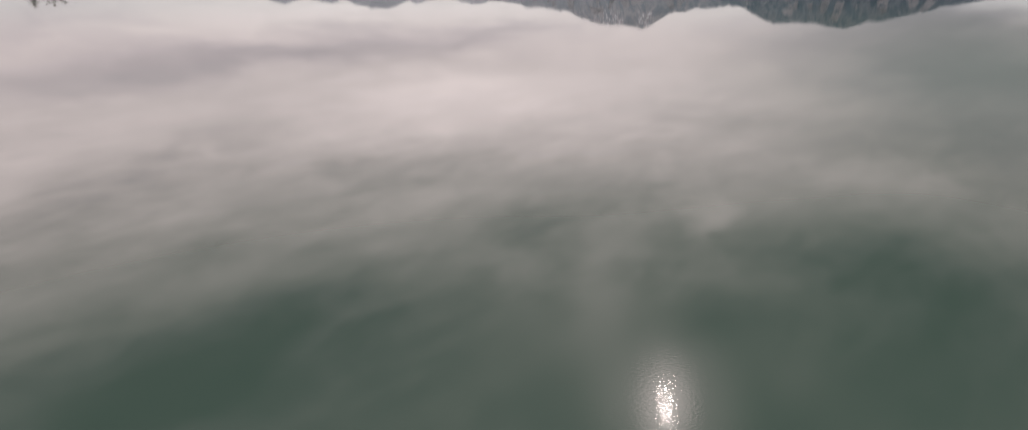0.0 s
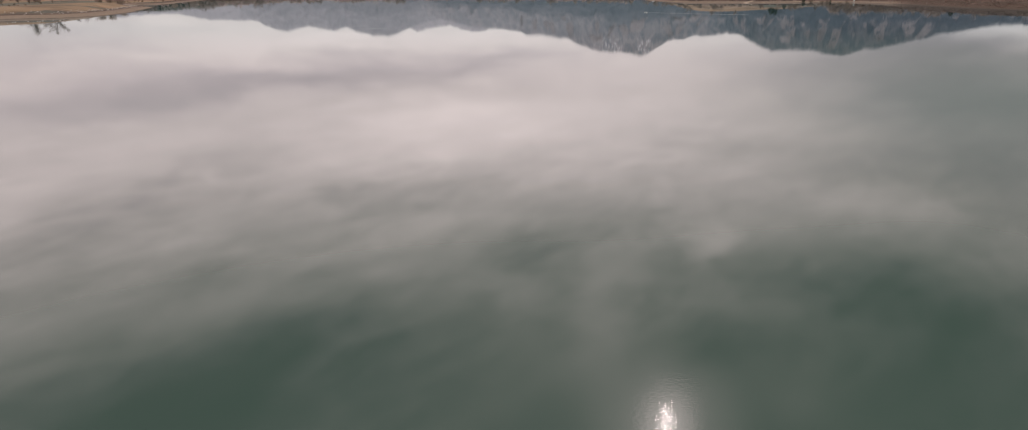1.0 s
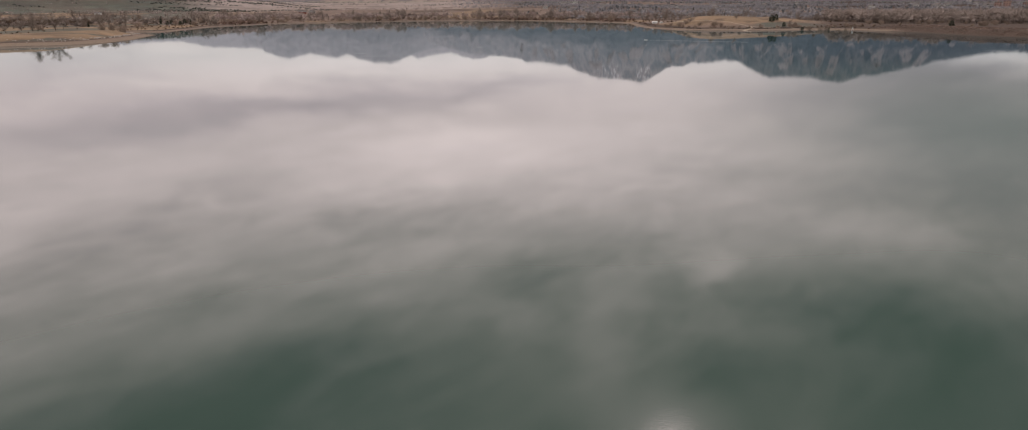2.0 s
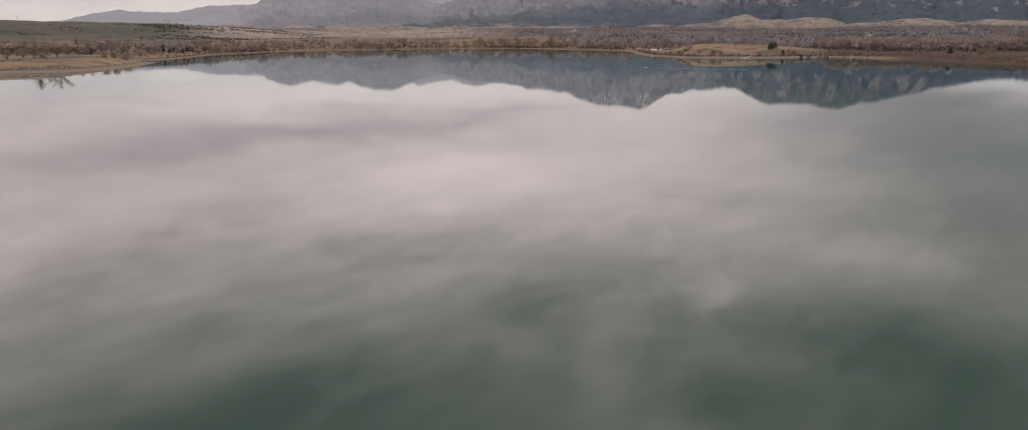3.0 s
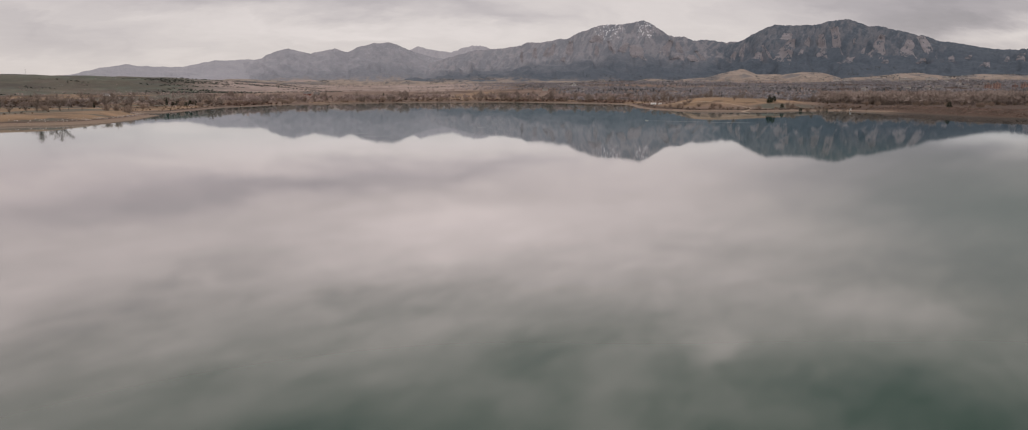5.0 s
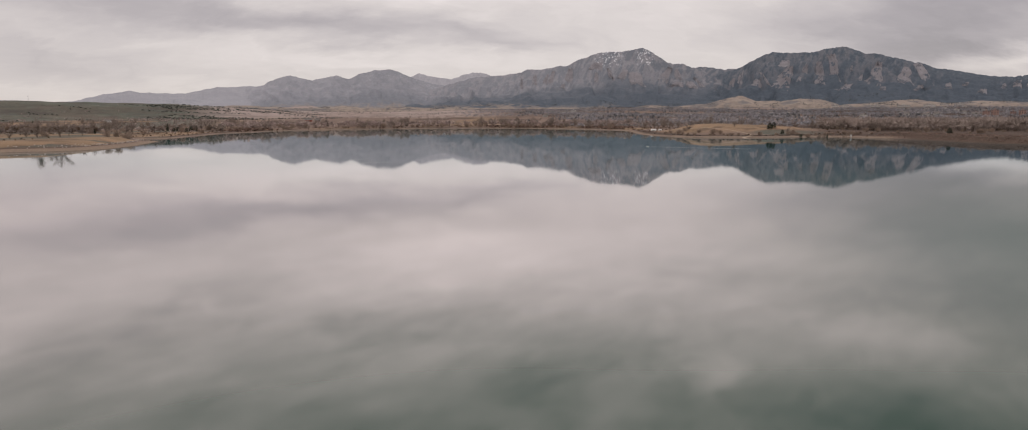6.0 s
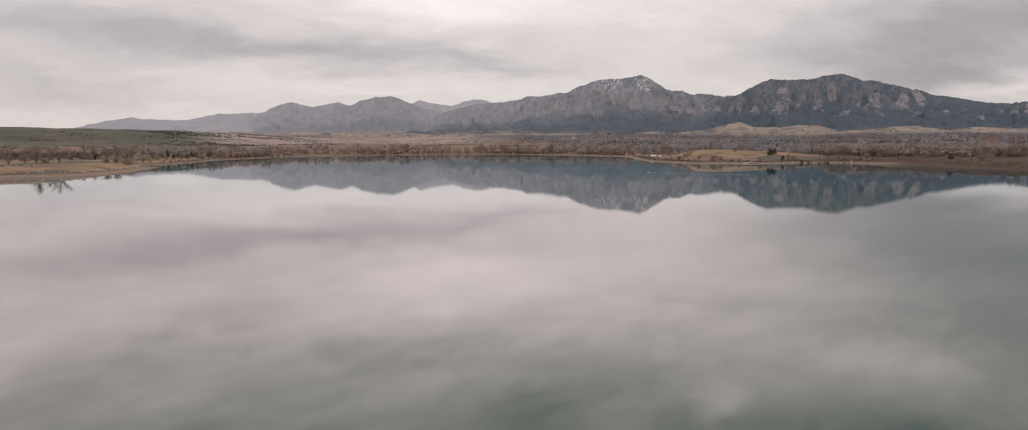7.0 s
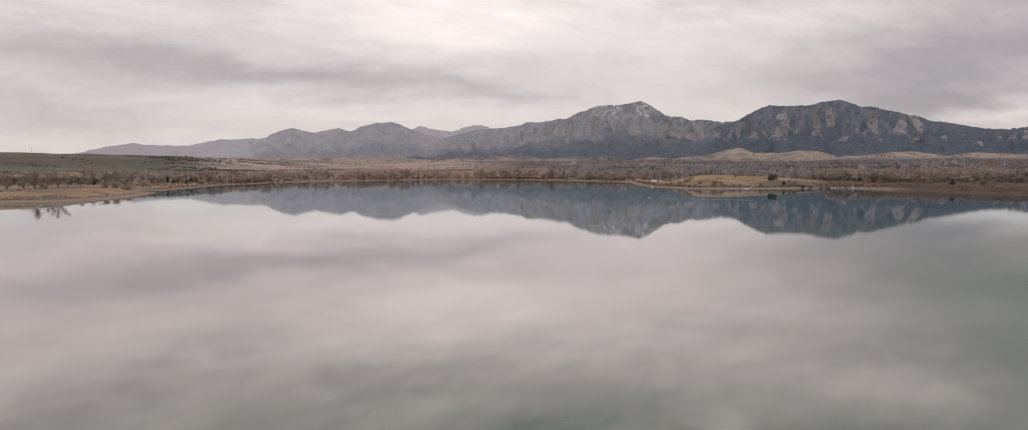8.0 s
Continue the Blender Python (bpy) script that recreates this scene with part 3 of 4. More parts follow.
def rises(b, r):
    """Height of the mountains at a bearing (degrees) and distance, and which ridge is on top."""
    b, r = np.broadcast_arrays(np.asarray(b, float), np.asarray(r, float))
    x, y = r * np.sin(np.radians(b)), r * np.cos(np.radians(b))
    top, which, high = np.full(b.shape, -50.0), np.zeros(b.shape), np.zeros(b.shape)
    for k, (line, crest, foot, relief, sharp) in enumerate(RIDGES):
        e = np.interp(b, [p[0] for p in line], [p[1] for p in line]) + 0.028 * fbm(b * 2.2, b * 0, 50 + k, 3, 0.6) + (0.022 if k > 2 else 0.004) * fbm(b * 9, b * 0, 55 + k, 2, 0.8)
        c = crest + 90 * fbm(b / 5, b * 0 + 3, 60 + k, 2)
        zc = 19.3 + c * np.tan(np.radians(e))
        base = 48 + 6 * fbm(x / 300, y / 300, 70 + k, 2)
        u = (r - foot) / (c - foot)
        uu = np.clip(u, 0, 1)
        spur = 1 - np.abs(fbm(b * 0.55 + r / 900 + 0.3 * fbm(b, r / 200, 90, 2), r / 380, 80 + k, 3)) * 1.6
        fine = fbm(x / 45, y / 45, 85 + k, 5, 0.68)
        z = base + (zc - base) * uu ** sharp + (relief * (spur - 0.55) + 0.12 * relief * fine) * np.sin(math.pi * np.clip(uu, 0, 1)) ** 0.9
        z = np.where(u > 1, zc - (r - c) * 0.5, z)
        z = np.where(u < 0, base + u * 300, z)
        better = z > top
        top, which, high = np.where(better, z, top), np.where(better, k, which), np.where(better, uu, high)
    # rounded grassy foothills in front
    for hb, hr, wb, wr, hz in FOOTHILLS:
        z = 44 + hz * np.exp(-((b - hb) / wb) ** 2 - ((r - hr) / wr) ** 2) * (1 + 0.22 * fbm(x / 110, y / 110, 99, 4)) - 400 * smooth(0.9, 2.6, np.hypot((b - hb) / wb, (r - hr) / wr))
        better = z > top
        top, which, high = np.where(better, z, top), np.where(better, 9, which), np.where(better, 0.1, high)
    return top, which, high


# bearing, distance, half widths, height
FOOTHILLS = [(11.4, 3130, 1.8, 120, 20), (17.7, 3140, 2.6, 150, 49), (19.9, 3160, 2.6, 150, 36), (15.2, 3120, 2.6, 120, 24), (22.6, 3180, 2.6, 160, 40), (29.5, 3120, 4.5, 170, 27), (34.5, 3150, 4.0, 170, 26),
             (-21, 3250, 5, 170, 24), (-14, 3300, 4, 150, 22), (-9, 3300, 3, 130, 20)]

mb = np.linspace(-46, 46, 1500)
mr = np.concatenate([np.linspace(2850, 3400, 50), np.linspace(3408, 4880, 135)])
mx, my, mf = polar_sheet(mb, mr, False)
bb, rr = np.meshgrid(mb, mr, indexing="ij")
mz, which, high = rises(bb, rr)
crag = fbm(bb * 3.2, rr / 110, 120, 4, 0.6)
mottle = fbm(mx / 60, my / 60, 130, 4, 0.6)
flat = which == 9
steep = (which == 3) | (which == 4)
mzone = {
    "grass": np.where(flat, np.clip(0.95 - 0.5 * smooth(0.2, 0.7, mottle), 0, 1), np.maximum(smooth(np.where(bb < 2, 0.34, 0.16), 0.06, high + 0.16 * mottle) * smooth(-0.4, 0.1, mottle) * np.where(bb < 0, 1, 0.55), smooth(0.07, 0.03, high))),
    "rock": np.where(steep, np.maximum(smooth(0.1, 0.6, crag) * smooth(0.45, 0.65, high) * np.where(which == 3, 0.7, 0.35 * smooth(34, 29, bb)), np.where(which == 3, 0.5, 0.2 * smooth(34, 29, bb)) * smooth(0.15, 0.5, fbm(bb * 4.5 - rr / 75, rr / 190, 127, 4, 0.65)) * smooth(0.42, 0.6, high)), 0.3 * smooth(0.2, 0.6, fbm(bb * 2.4 + rr / 260, rr / 90, 125, 4, 0.65)) * smooth(0.3, 0.6, high)),
    # pale: painted haze, set ridge by ridge, thinner low on the main ridge
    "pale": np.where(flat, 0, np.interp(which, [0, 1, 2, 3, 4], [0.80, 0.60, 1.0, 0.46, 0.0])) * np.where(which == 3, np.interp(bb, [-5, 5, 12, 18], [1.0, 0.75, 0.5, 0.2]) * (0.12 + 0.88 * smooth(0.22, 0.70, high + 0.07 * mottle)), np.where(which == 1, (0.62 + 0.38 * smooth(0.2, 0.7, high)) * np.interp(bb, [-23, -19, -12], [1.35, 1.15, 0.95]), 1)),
    "snow": 0.8 * smooth(0.55, 0.9, fbm(bb * 13 - rr / 40, rr / 24, 140, 3, 0.7)) * smooth(0.70, 0.85, high) * np.where(which == 3, np.maximum(smooth(6.3, 7.2, bb) * smooth(9.2, 8.4, bb), smooth(9.8, 10.2, bb) * smooth(11.6, 10.9, bb)), np.where(which == 1, 0.15 * smooth(-13, -11.5, bb), 0.08)),
}
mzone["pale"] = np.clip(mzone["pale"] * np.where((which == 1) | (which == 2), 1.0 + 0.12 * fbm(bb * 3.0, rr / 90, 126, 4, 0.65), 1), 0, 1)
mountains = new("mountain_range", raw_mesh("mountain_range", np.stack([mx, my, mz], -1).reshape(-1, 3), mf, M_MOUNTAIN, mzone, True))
tagged(mountains, "forested mountain range with rock faces and snow specks", "mountains", kind="structure")

# tilted sandstone slabs leaning on the slopes: bearing and elevation of the foot, width, height, shift of the top (degrees), narrowing
SLABS_RIGHT = [(21.02, 2.00, 1.24, 1.65, 0.68, 0.35), (23.85, 2.85, 0.64, 1.15, -0.21, 0.6), (24.80, 2.77, 0.72, 1.68, -0.31, 0.8), (23.82, 2.25, 0.82, 0.65, -0.02, 0.4),
               (27.38, 2.12, 1.12, 1.62, 0.38, 0.3), (29.28, 2.26, 1.16, 1.08, 0.22, 0.35), (30.79, 2.26, 0.89, 1.33, -0.65, 0.6), (25.91, 3.08, 0.22, 0.54, -0.01, 0.6),
               (19.28, 2.09, 0.88, 0.72, 0.08, 0.5), (20.29, 2.17, 0.43, 1.14, -0.75, 0.5), (17.99, 2.37, 0.40, 1.08, 0.23, 0.6), (17.40, 2.22, 0.45, 0.67, 0.19, 0.4),
               (25.28, 1.77, 0.90, 0.48, 0.52, 0.5)]
SLABS_FLANK = [(21.17, 3.57, 1.05, 0.60, 0.22, 0.6), (22.69, 3.13, 0.47, 0.74, 0.17, 0.5), (27.99, 1.72, 0.51, 0.33, 0.12, 0.5), (30.20, 1.67, 0.65, 0.37, 0.19, 0.5),
               (35.26, 1.68, 0.36, 0.35, 0.02, 0.5), (35.94, 1.71, 0.57, 0.53, 0.09, 0.5), (36.72, 1.73, 0.49, 0.65, 0.04, 0.6), (34.01, 1.36, 0.68, 0.36, 0.10, 0.5),
               (33.04, 1.92, 0.46, 0.27, 0.11, 0.5), (32.12, 1.72, 0.55, 0.46, -0.09, 0.5), (22.28, 2.48, 0.37, 0.45, 0.13, 0.5), (26.50, 2.48, 0.31, 0.48, 0.12, 0.4)]
SLABS_MAIN = [(10.17, 2.38, 1.28, 1.13, -0.43, 0.75), (12.07, 2.62, 0.84, 1.21, 0.61, 0.4), (13.37, 2.81, 0.67, 0.85, -0.22, 0.3), (14.41, 2.16, 1.03, 0.53, -0.16, 0.4),
              (15.28, 2.20, 0.51, 0.75, -0.62, 0.5), (8.78, 2.93, 0.75, 0.75, 0.32, 0.5), (8.03, 2.94, 0.48, 0.92, -0.33, 0.5), (6.74, 2.69, 0.43, 0.81, -0.00, 0.5),
              (4.46, 2.71, 0.65, 1.13, 0.16, 0.5), (2.93, 2.50, 0.44, 1.14, 0.33, 0.6), (2.49, 2.61, 0.33, 0.81, 0.27, 0.5), (1.67, 2.56, 0.44, 0.76, 0.06, 0.6), (0.57,
              2.24, 0.27, 0.82, 0.06, 0.6), (6.57, 3.66, 1.30, 0.69, 0.32, 0.6), (13.22, 2.29, 1.04, 0.37, 0.15, 0.5), (3.96, 2.28, 0.44, 0.33, 0.11, 0.6)]
seen_grid = np.maximum.accumulate(np.degrees(np.arctan((mz - 19.3) / rr)), axis=1)


def slope_at(b, e):
    """Distance at which the slope stands at a bearing and elevation."""
    out = np.empty(b.size)
    for k, (bk, ek) in enumerate(zip(b.ravel(), e.ravel())):
        i = int(np.clip(round((bk - mb[0]) / (mb[1] - mb[0])), 0, len(mb) - 1))
        out[k] = mr[min(int(np.searchsorted(seen_grid[i], ek)), len(mr) - 1)]
    return out.reshape(b.shape)


def rock_slab(b0, e0, wide, tall, shift, narrow, seed, proud):
    rng = np.random.default_rng(seed)
    nu, nv = 19, 17
    t, u = np.meshgrid(np.linspace(-0.08, 1.08, nv), np.linspace(-1.15, 1.15, nu), indexing="ij")
    half = 0.5 * wide * (1 + (narrow - 1) * np.clip(t, 0, 1) ** 1.3)
    sway = 0.06 * wide * fbm(t * 3, u * 0 + seed, 700 + seed, 2)
    b = b0 + shift * t + half * u + sway
    e = e0 + tall * t - 0.12 * tall * u * (1 - t) + 0.05 * tall * fbm(u * 2, t * 2, 720 + seed, 2)
    top = seen_grid[np.clip(np.round((b - mb[0]) / (mb[1] - mb[0])).astype(int), 0, len(mb) - 1), -1]
    e = np.minimum(e, top - 0.03)
    surf = slope_at(b, e)
    # ragged rim, with gullies cutting in from the edges
    rim = np.minimum(1 - np.abs(u), np.minimum(t, 1 - t) * 2.2) + 0.12 * fbm(u * 2.5 + seed, t * 2.0, 740 + seed, 3, 0.6) + 0.08
    gully = smooth(0.10, 0.0, np.abs(fbm(u * 1.6 - 0.5 * t, t * 0.5 + seed, 760 + seed, 2))) * smooth(0.45, 0.1, rim) * 0.7
    mask = np.clip(smooth(-0.02, 0.16, rim) - gully, 0, 1)
    bed = np.stack([np.ones(u.size), u.ravel(), t.ravel()], -1)
    plane = (bed @ np.linalg.lstsq(bed, surf.ravel(), rcond=None)[0]).reshape(u.shape)
    even = np.clip(surf, np.median(surf) - 110, np.median(surf) + 110)
    for _ in range(5):
        wide_r = np.pad(even, 1, mode="edge")
        even = (wide_r[1:-1, 1:-1] + wide_r[:-2, 1:-1] + wide_r[2:, 1:-1] + wide_r[1:-1, :-2] + wide_r[1:-1, 2:]) / 5
    even = np.minimum(0.7 * even + 0.3 * np.clip(plane, even - 12, even + 12), surf)
    r = mask * (even - proud * (0.5 + 0.5 * smooth(0.0, 0.6, t)) - 1.0 * fbm(u * 1.5, t * 1.5, 780 + seed, 3)) + (1 - mask) * (surf + 14)
    verts = np.stack([r * np.sin(np.radians(b)), r * np.cos(np.radians(b)), 19.3 + r * np.tan(np.radians(e))], -1).reshape(-1, 3)
    faces = [(j * nu + i, j * nu + i + 1, (j + 1) * nu + i + 1, (j + 1) * nu + i) for j in range(nv - 1) for i in range(nu - 1)]
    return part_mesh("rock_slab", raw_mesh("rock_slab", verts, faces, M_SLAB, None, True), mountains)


for k, s in enumerate(SLABS_MAIN + SLABS_RIGHT + SLABS_FLANK):
    rock_slab(*s, k, 11 if k < len(SLABS_MAIN) else 6)


# ---------------------------------------------------------------- plants
def tube(verts, faces, a, b, ra, rb, sides=5):
    a, b = np.array(a, float), np.array(b, float)
    d = (b - a) / (np.linalg.norm(b - a) + 1e-9)
    u = np.cross(d, (0.3, 0.9, 0.2))
    u /= np.linalg.norm(u) + 1e-9
    v = np.cross(d, u)
    k = len(verts)
    for p, r in ((a, ra), (b, rb)):
        for s in range(sides):
            w = 2 * math.pi * s / sides
            verts.append(p + r * (math.cos(w) * u + math.sin(w) * v))
    for s in range(sides):
        t = (s + 1) % sides
        faces.append((k + s, k + t, k + sides + t, k + sides + s))


def blades(points, ways, lengths, widths, rng):
    """Thin tapering twigs: one slender triangle each."""
    n = len(points)
    side = np.cross(ways, rng.normal(size=(n, 3)))
    side /= np.linalg.norm(side, axis=1, keepdims=True) + 1e-9
    v = np.stack([points - side * widths[:, None], points + side * widths[:, None], points + ways * lengths[:, None]], axis=1)
    return v.reshape(-1, 3), np.arange(3 * n).reshape(-1, 3)


def unit(v):
    return v / (np.linalg.norm(v, axis=1, keepdims=True) + 1e-9)


def cottonwood(seed, high, wide, twigs=1000):
    rng = np.random.default_rng(seed)
    verts, faces, tips = [], [], []
    fork = high * rng.uniform(0.16, 0.26)
    bend = rng.normal(0, 0.25, 2)
    tube(verts, faces, (0, 0, -0.4), (bend[0], bend[1], fork), high * 0.032, high * 0.025, 7)
    limbs = []
    for k in range(rng.integers(5, 8)):
        w = 2 * math.pi * (k + rng.uniform(-0.3, 0.3)) / 6
        p, r = np.array([bend[0], bend[1], fork * rng.uniform(0.8, 1.0)]), high * 0.016
        way = np.array([math.cos(w) * 0.55, math.sin(w) * 0.55, 1.0])
        for s in range(4):
            step = high * rng.uniform(0.15, 0.21)
            way = way + rng.normal(0, 0.22, 3)
            way /= np.linalg.norm(way)
            q = p + way * step * np.array([wide / high * 1.25, wide / high * 1.25, 1])
            tube(verts, faces, p, q, r, r * 0.68, 4)
            limbs.append((p, q))
            side = q + (rng.normal(0, 1, 3) * [1, 1, 0.4] + [0, 0, 0.5]) * high * 0.10
            tube(verts, faces, q, side, r * 0.5, r * 0.2, 3)
            limbs.append((q, side))
            p, r = q, r * 0.68
    pick = rng.integers(0, len(limbs), twigs)
    mix = rng.uniform(0, 1, (twigs, 1))
    a, b = np.array([s[0] for s in limbs])[pick], np.array([s[1] for s in limbs])[pick]
    start = a + (b - a) * mix + rng.normal(0, high * 0.055, (twigs, 3))
    mid = np.array([0, 0, high * 0.45])
    ways = unit(unit(start - mid) + rng.normal(0, 0.55, (twigs, 3)) + [0, 0, 0.25])
    tv, tf = blades(start, ways, rng.uniform(0.8, 2.0, twigs) * high / 12, rng.uniform(0.05, 0.11, twigs) * high / 12, rng)
    return raw_mesh("trunk", verts, faces, M_BARK), raw_mesh("crown", tv, tf, M_TWIG)


def shrub(seed, high, wide, material, twigs=620):
    rng = np.random.default_rng(seed)
    verts, faces, limbs = [], [], []
    for k in range(11):
        w, lean = rng.uniform(0, 2 * math.pi), rng.uniform(0.1, 0.5) * wide
        foot = np.array([math.cos(w), math.sin(w), 0]) * lean * 0.45 - [0, 0, 0.2]
        top = np.array([math.cos(w) * lean, math.sin(w) * lean, high * rng.uniform(0.55, 0.85)])
        tube(verts, faces, foot, top, 0.07, 0.03, 4)
        limbs.append((foot, top))
    pick = rng.integers(0, len(limbs), twigs)
    a, b = np.array([s[0] for s in limbs])[pick], np.array([s[1] for s in limbs])[pick]
    start = a + (b - a) * rng.uniform(0.1, 1, (twigs, 1)) + rng.normal(0, 1, (twigs, 3)) * [wide * 0.09, wide * 0.09, high * 0.07]
    start[:, 2] = np.maximum(start[:, 2], 0.05)
    ways = unit(start * [0.5, 0.5, 0.2] / wide + rng.normal(0, 0.4, (twigs, 3)) + [0, 0, 0.7])
    tv, tf = blades(start, ways, rng.uniform(0.5, 1.2, twigs) * high / 4, rng.uniform(0.05, 0.10, twigs) * high / 4, rng)
    return raw_mesh("stems", verts, faces, M_BARK), raw_mesh("crown", tv, tf, material)


def conifer(seed, high, wide, dome=False, twigs=760):
    rng = np.random.default_rng(seed)
    verts, faces = [], []
    tube(verts, faces, (0, 0, -0.3), (0, 0, high * 0.95), high * 0.022, 0.03, 6)
    t = rng.uniform(0.06, 1.0, twigs) ** 0.85
    w = rng.uniform(0, 2 * math.pi, twigs)
    shape = np.sqrt(np.clip(1 - (1.15 * t - 0.35) ** 2 / 0.7, 0.02, 1)) if dome else (1.02 - t) ** 0.8
    rad = wide * 0.5 * shape * rng.uniform(0.15, 1.0, twigs) * (1 + 0.22 * np.sin(3 * w + 9 * t))
    start = np.stack([rad * np.cos(w) * 0.7, rad * np.sin(w) * 0.7, high * t], -1)
    ways = unit(np.stack([np.cos(w), np.sin(w), rng.uniform(-0.5, 0.25, twigs)], -1))
    tv, tf = blades(start, ways, wide * 0.22 * (1.15 - t) * rng.uniform(0.7, 1.4, twigs), high * 0.028 * rng.uniform(0.7, 1.3, twigs), rng)
    return raw_mesh("trunk", verts, faces, M_BARK), raw_mesh("crown", tv, tf, M_NEEDLE)


def plant(name, meshes, names, label, category, group):
    root = new(name)
    root.empty_display_size = 0.5
    for n, me in zip(names, meshes):
        part_mesh(n, me, root)
    return tagged(root, label, category, group)


def ground_at(x, y):
    return float(land(np.array([x]), np.array([y]))[0])


TREES = [plant("cottonwood_tree", cottonwood(10 + k, h, w), ("trunk", "crown"), label, "tree", "bare trees by the lake")
         for k, (h, w, label) in enumerate([(13, 12, "broad bare grey-brown cottonwood standing in dry grass"), (11, 9, "bare cottonwood with rounded crown near the shore"),
                                            (14, 10, "tall bare cottonwood with open grey crown"), (9, 9, "small bare spreading tree in dry grass"), (12, 13, "wide bare cottonwood with pale twigs")])]
SHRUBS = [plant("willow_shrub", shrub(40 + k, h, w, M_WILLOW), ("stems", "crown"), label, "shrub", "leafless shrubs by the shore")
          for k, (h, w, label) in enumerate([(4.5, 8, "pale brown leafless willow thicket near water"), (3.2, 5, "low bare brown shrub in dry grass"), (6.0, 7, "tall leafless willow clump beside the shore")])]
PINES = [plant("conifer_tree", conifer(60 + k, h, w, k == 1), ("trunk", "crown"), label, "conifer", "dark evergreens")
         for k, (h, w, label) in enumerate([(9, 4.2, "dark green pointed conifer among bare trees"), (5, 5, "dark green rounded juniper in dry grass"), (12, 5, "tall dark green conifer")])]
used = set()


def put(kinds, k, x, y, size, turn):
    """Stands a plant on the ground; the first of each kind is the original."""
    ob = kinds[k % len(kinds)]
    m = pose(x, y, ground_at(x, y), 0, 0, turn)
    if ob.name not in used:
        used.add(ob.name)
        ob.matrix_world, ob.scale = m, (size, size, size)
        return ob
    made = copy_thing(ob, m)
    made.scale = (size, size, size * (0.9 + 0.2 * ((turn * 7) % 1)))
    return made


def at(bearing, distance):
    return distance * math.sin(radians(bearing)), distance * math.cos(radians(bearing))


# trees that stand out: kind, variant, bearing, distance, size
NOTED = [(0, 0, -32.9, 640, 1.0), (0, 2, -34.2, 640, 0.95), (0, 1, -34.8, 655, 0.75), (0, 4, -33.6, 700, 0.9), (0, 3, -36.5, 640, 0.6), (0, 3, -35.7, 650, 0.65),
         (0, 2, -31.2, 820, 1.1), (0, 0, -29.8, 900, 1.0), (1, 0, -30.2, 650, 1.3), (1, 2, -29.6, 655, 1.2), (1, 0, -29.0, 660, 1.35), (1, 2, -28.9, 690, 1.1),
         (2, 0, -31.0, 760, 0.7), (2, 2, -26.5, 895, 0.8), (2, 1, -26.1, 885, 0.9), (2, 1, -25.8, 905, 1.1), (1, 2, -25.5, 880, 1.0), (2, 1, -25.25, 895, 0.9), (2, 1, -24.95, 900, 1.15), (2, 0, -24.55, 915, 0.75), (1, 0, -24.3, 890, 1.1), (2, 0, -17.0, 1190, 0.8), (2, 2, -16.7, 1210, 0.7), (2, 0, -15.1, 1190, 0.7), (2, 1, -11.6, 1200, 1.2),
         (0, 4, -23.6, 960, 1.0), (0, 0, -23.2, 900, 0.9), (0, 1, -22.8, 930, 1.0), (2, 1, 19.9, 690, 1.15), (2, 1, 20.2, 700, 1.05), (2, 1, 22.1, 650, 0.6), (1, 1, 22.6, 655, 1.1),
         (2, 1, 31.6, 640, 0.9), (0, 3, 13.9, 690, 0.6), (0, 3, 17.3, 690, 0.55), (0, 3, 21.2, 680, 0.6), (1, 1, 16.3, 655, 1.2), (1, 0, 15.6, 660, 0.9), (1, 1, 24.6, 640, 1.2), (1, 1, 25.1, 645, 1.1),
         (2, 1, 20.8, 668, 0.75), (1, 1, 21.3, 662, 1.3), (1, 2, 21.6, 664, 0.9), (1, 1, 23.3, 648, 1.2), (1, 0, 23.7, 650, 0.9), (2, 1, 23.9, 655, 0.5), (1, 1, 14.6, 668, 1.2), (1, 1, 15.9, 662, 1.3), (1, 0, 13.6, 690, 0.8), (0, 4, 11.3, 900, 0.9), (0, 0, 10.6, 960, 0.85)]
for kind, k, bearing, distance, size in NOTED:
    put((TREES, SHRUBS, PINES)[kind], k, *at(bearing, distance), size, random.uniform(0, 360))


def scatter(kinds, count, b0, b1, r0, r1, s0, s1, near=8, far=1e9, seed=0):
    rng = np.random.default_rng(seed)
    placed = 0
    while placed < count:
        b, r = rng.uniform(b0, b1), math.sqrt(rng.uniform(r0 * r0, r1 * r1))
        x, y = at(b, r)
        d = float(inland(np.array([x]), np.array([y]))[0])
        if not near < d < far or (float(hump(x, y, 215, 690, 80, 75)) > 0.3 and far > 30) or grid_noise(np.array([x / 35]), np.array([y / 35]), 77)[0] < rng.uniform(-0.9, 0.3):
            continue
        put(kinds, int(rng.integers(0, 9)), x, y, rng.uniform(s0, s1), rng.uniform(0, 360))
        placed += 1


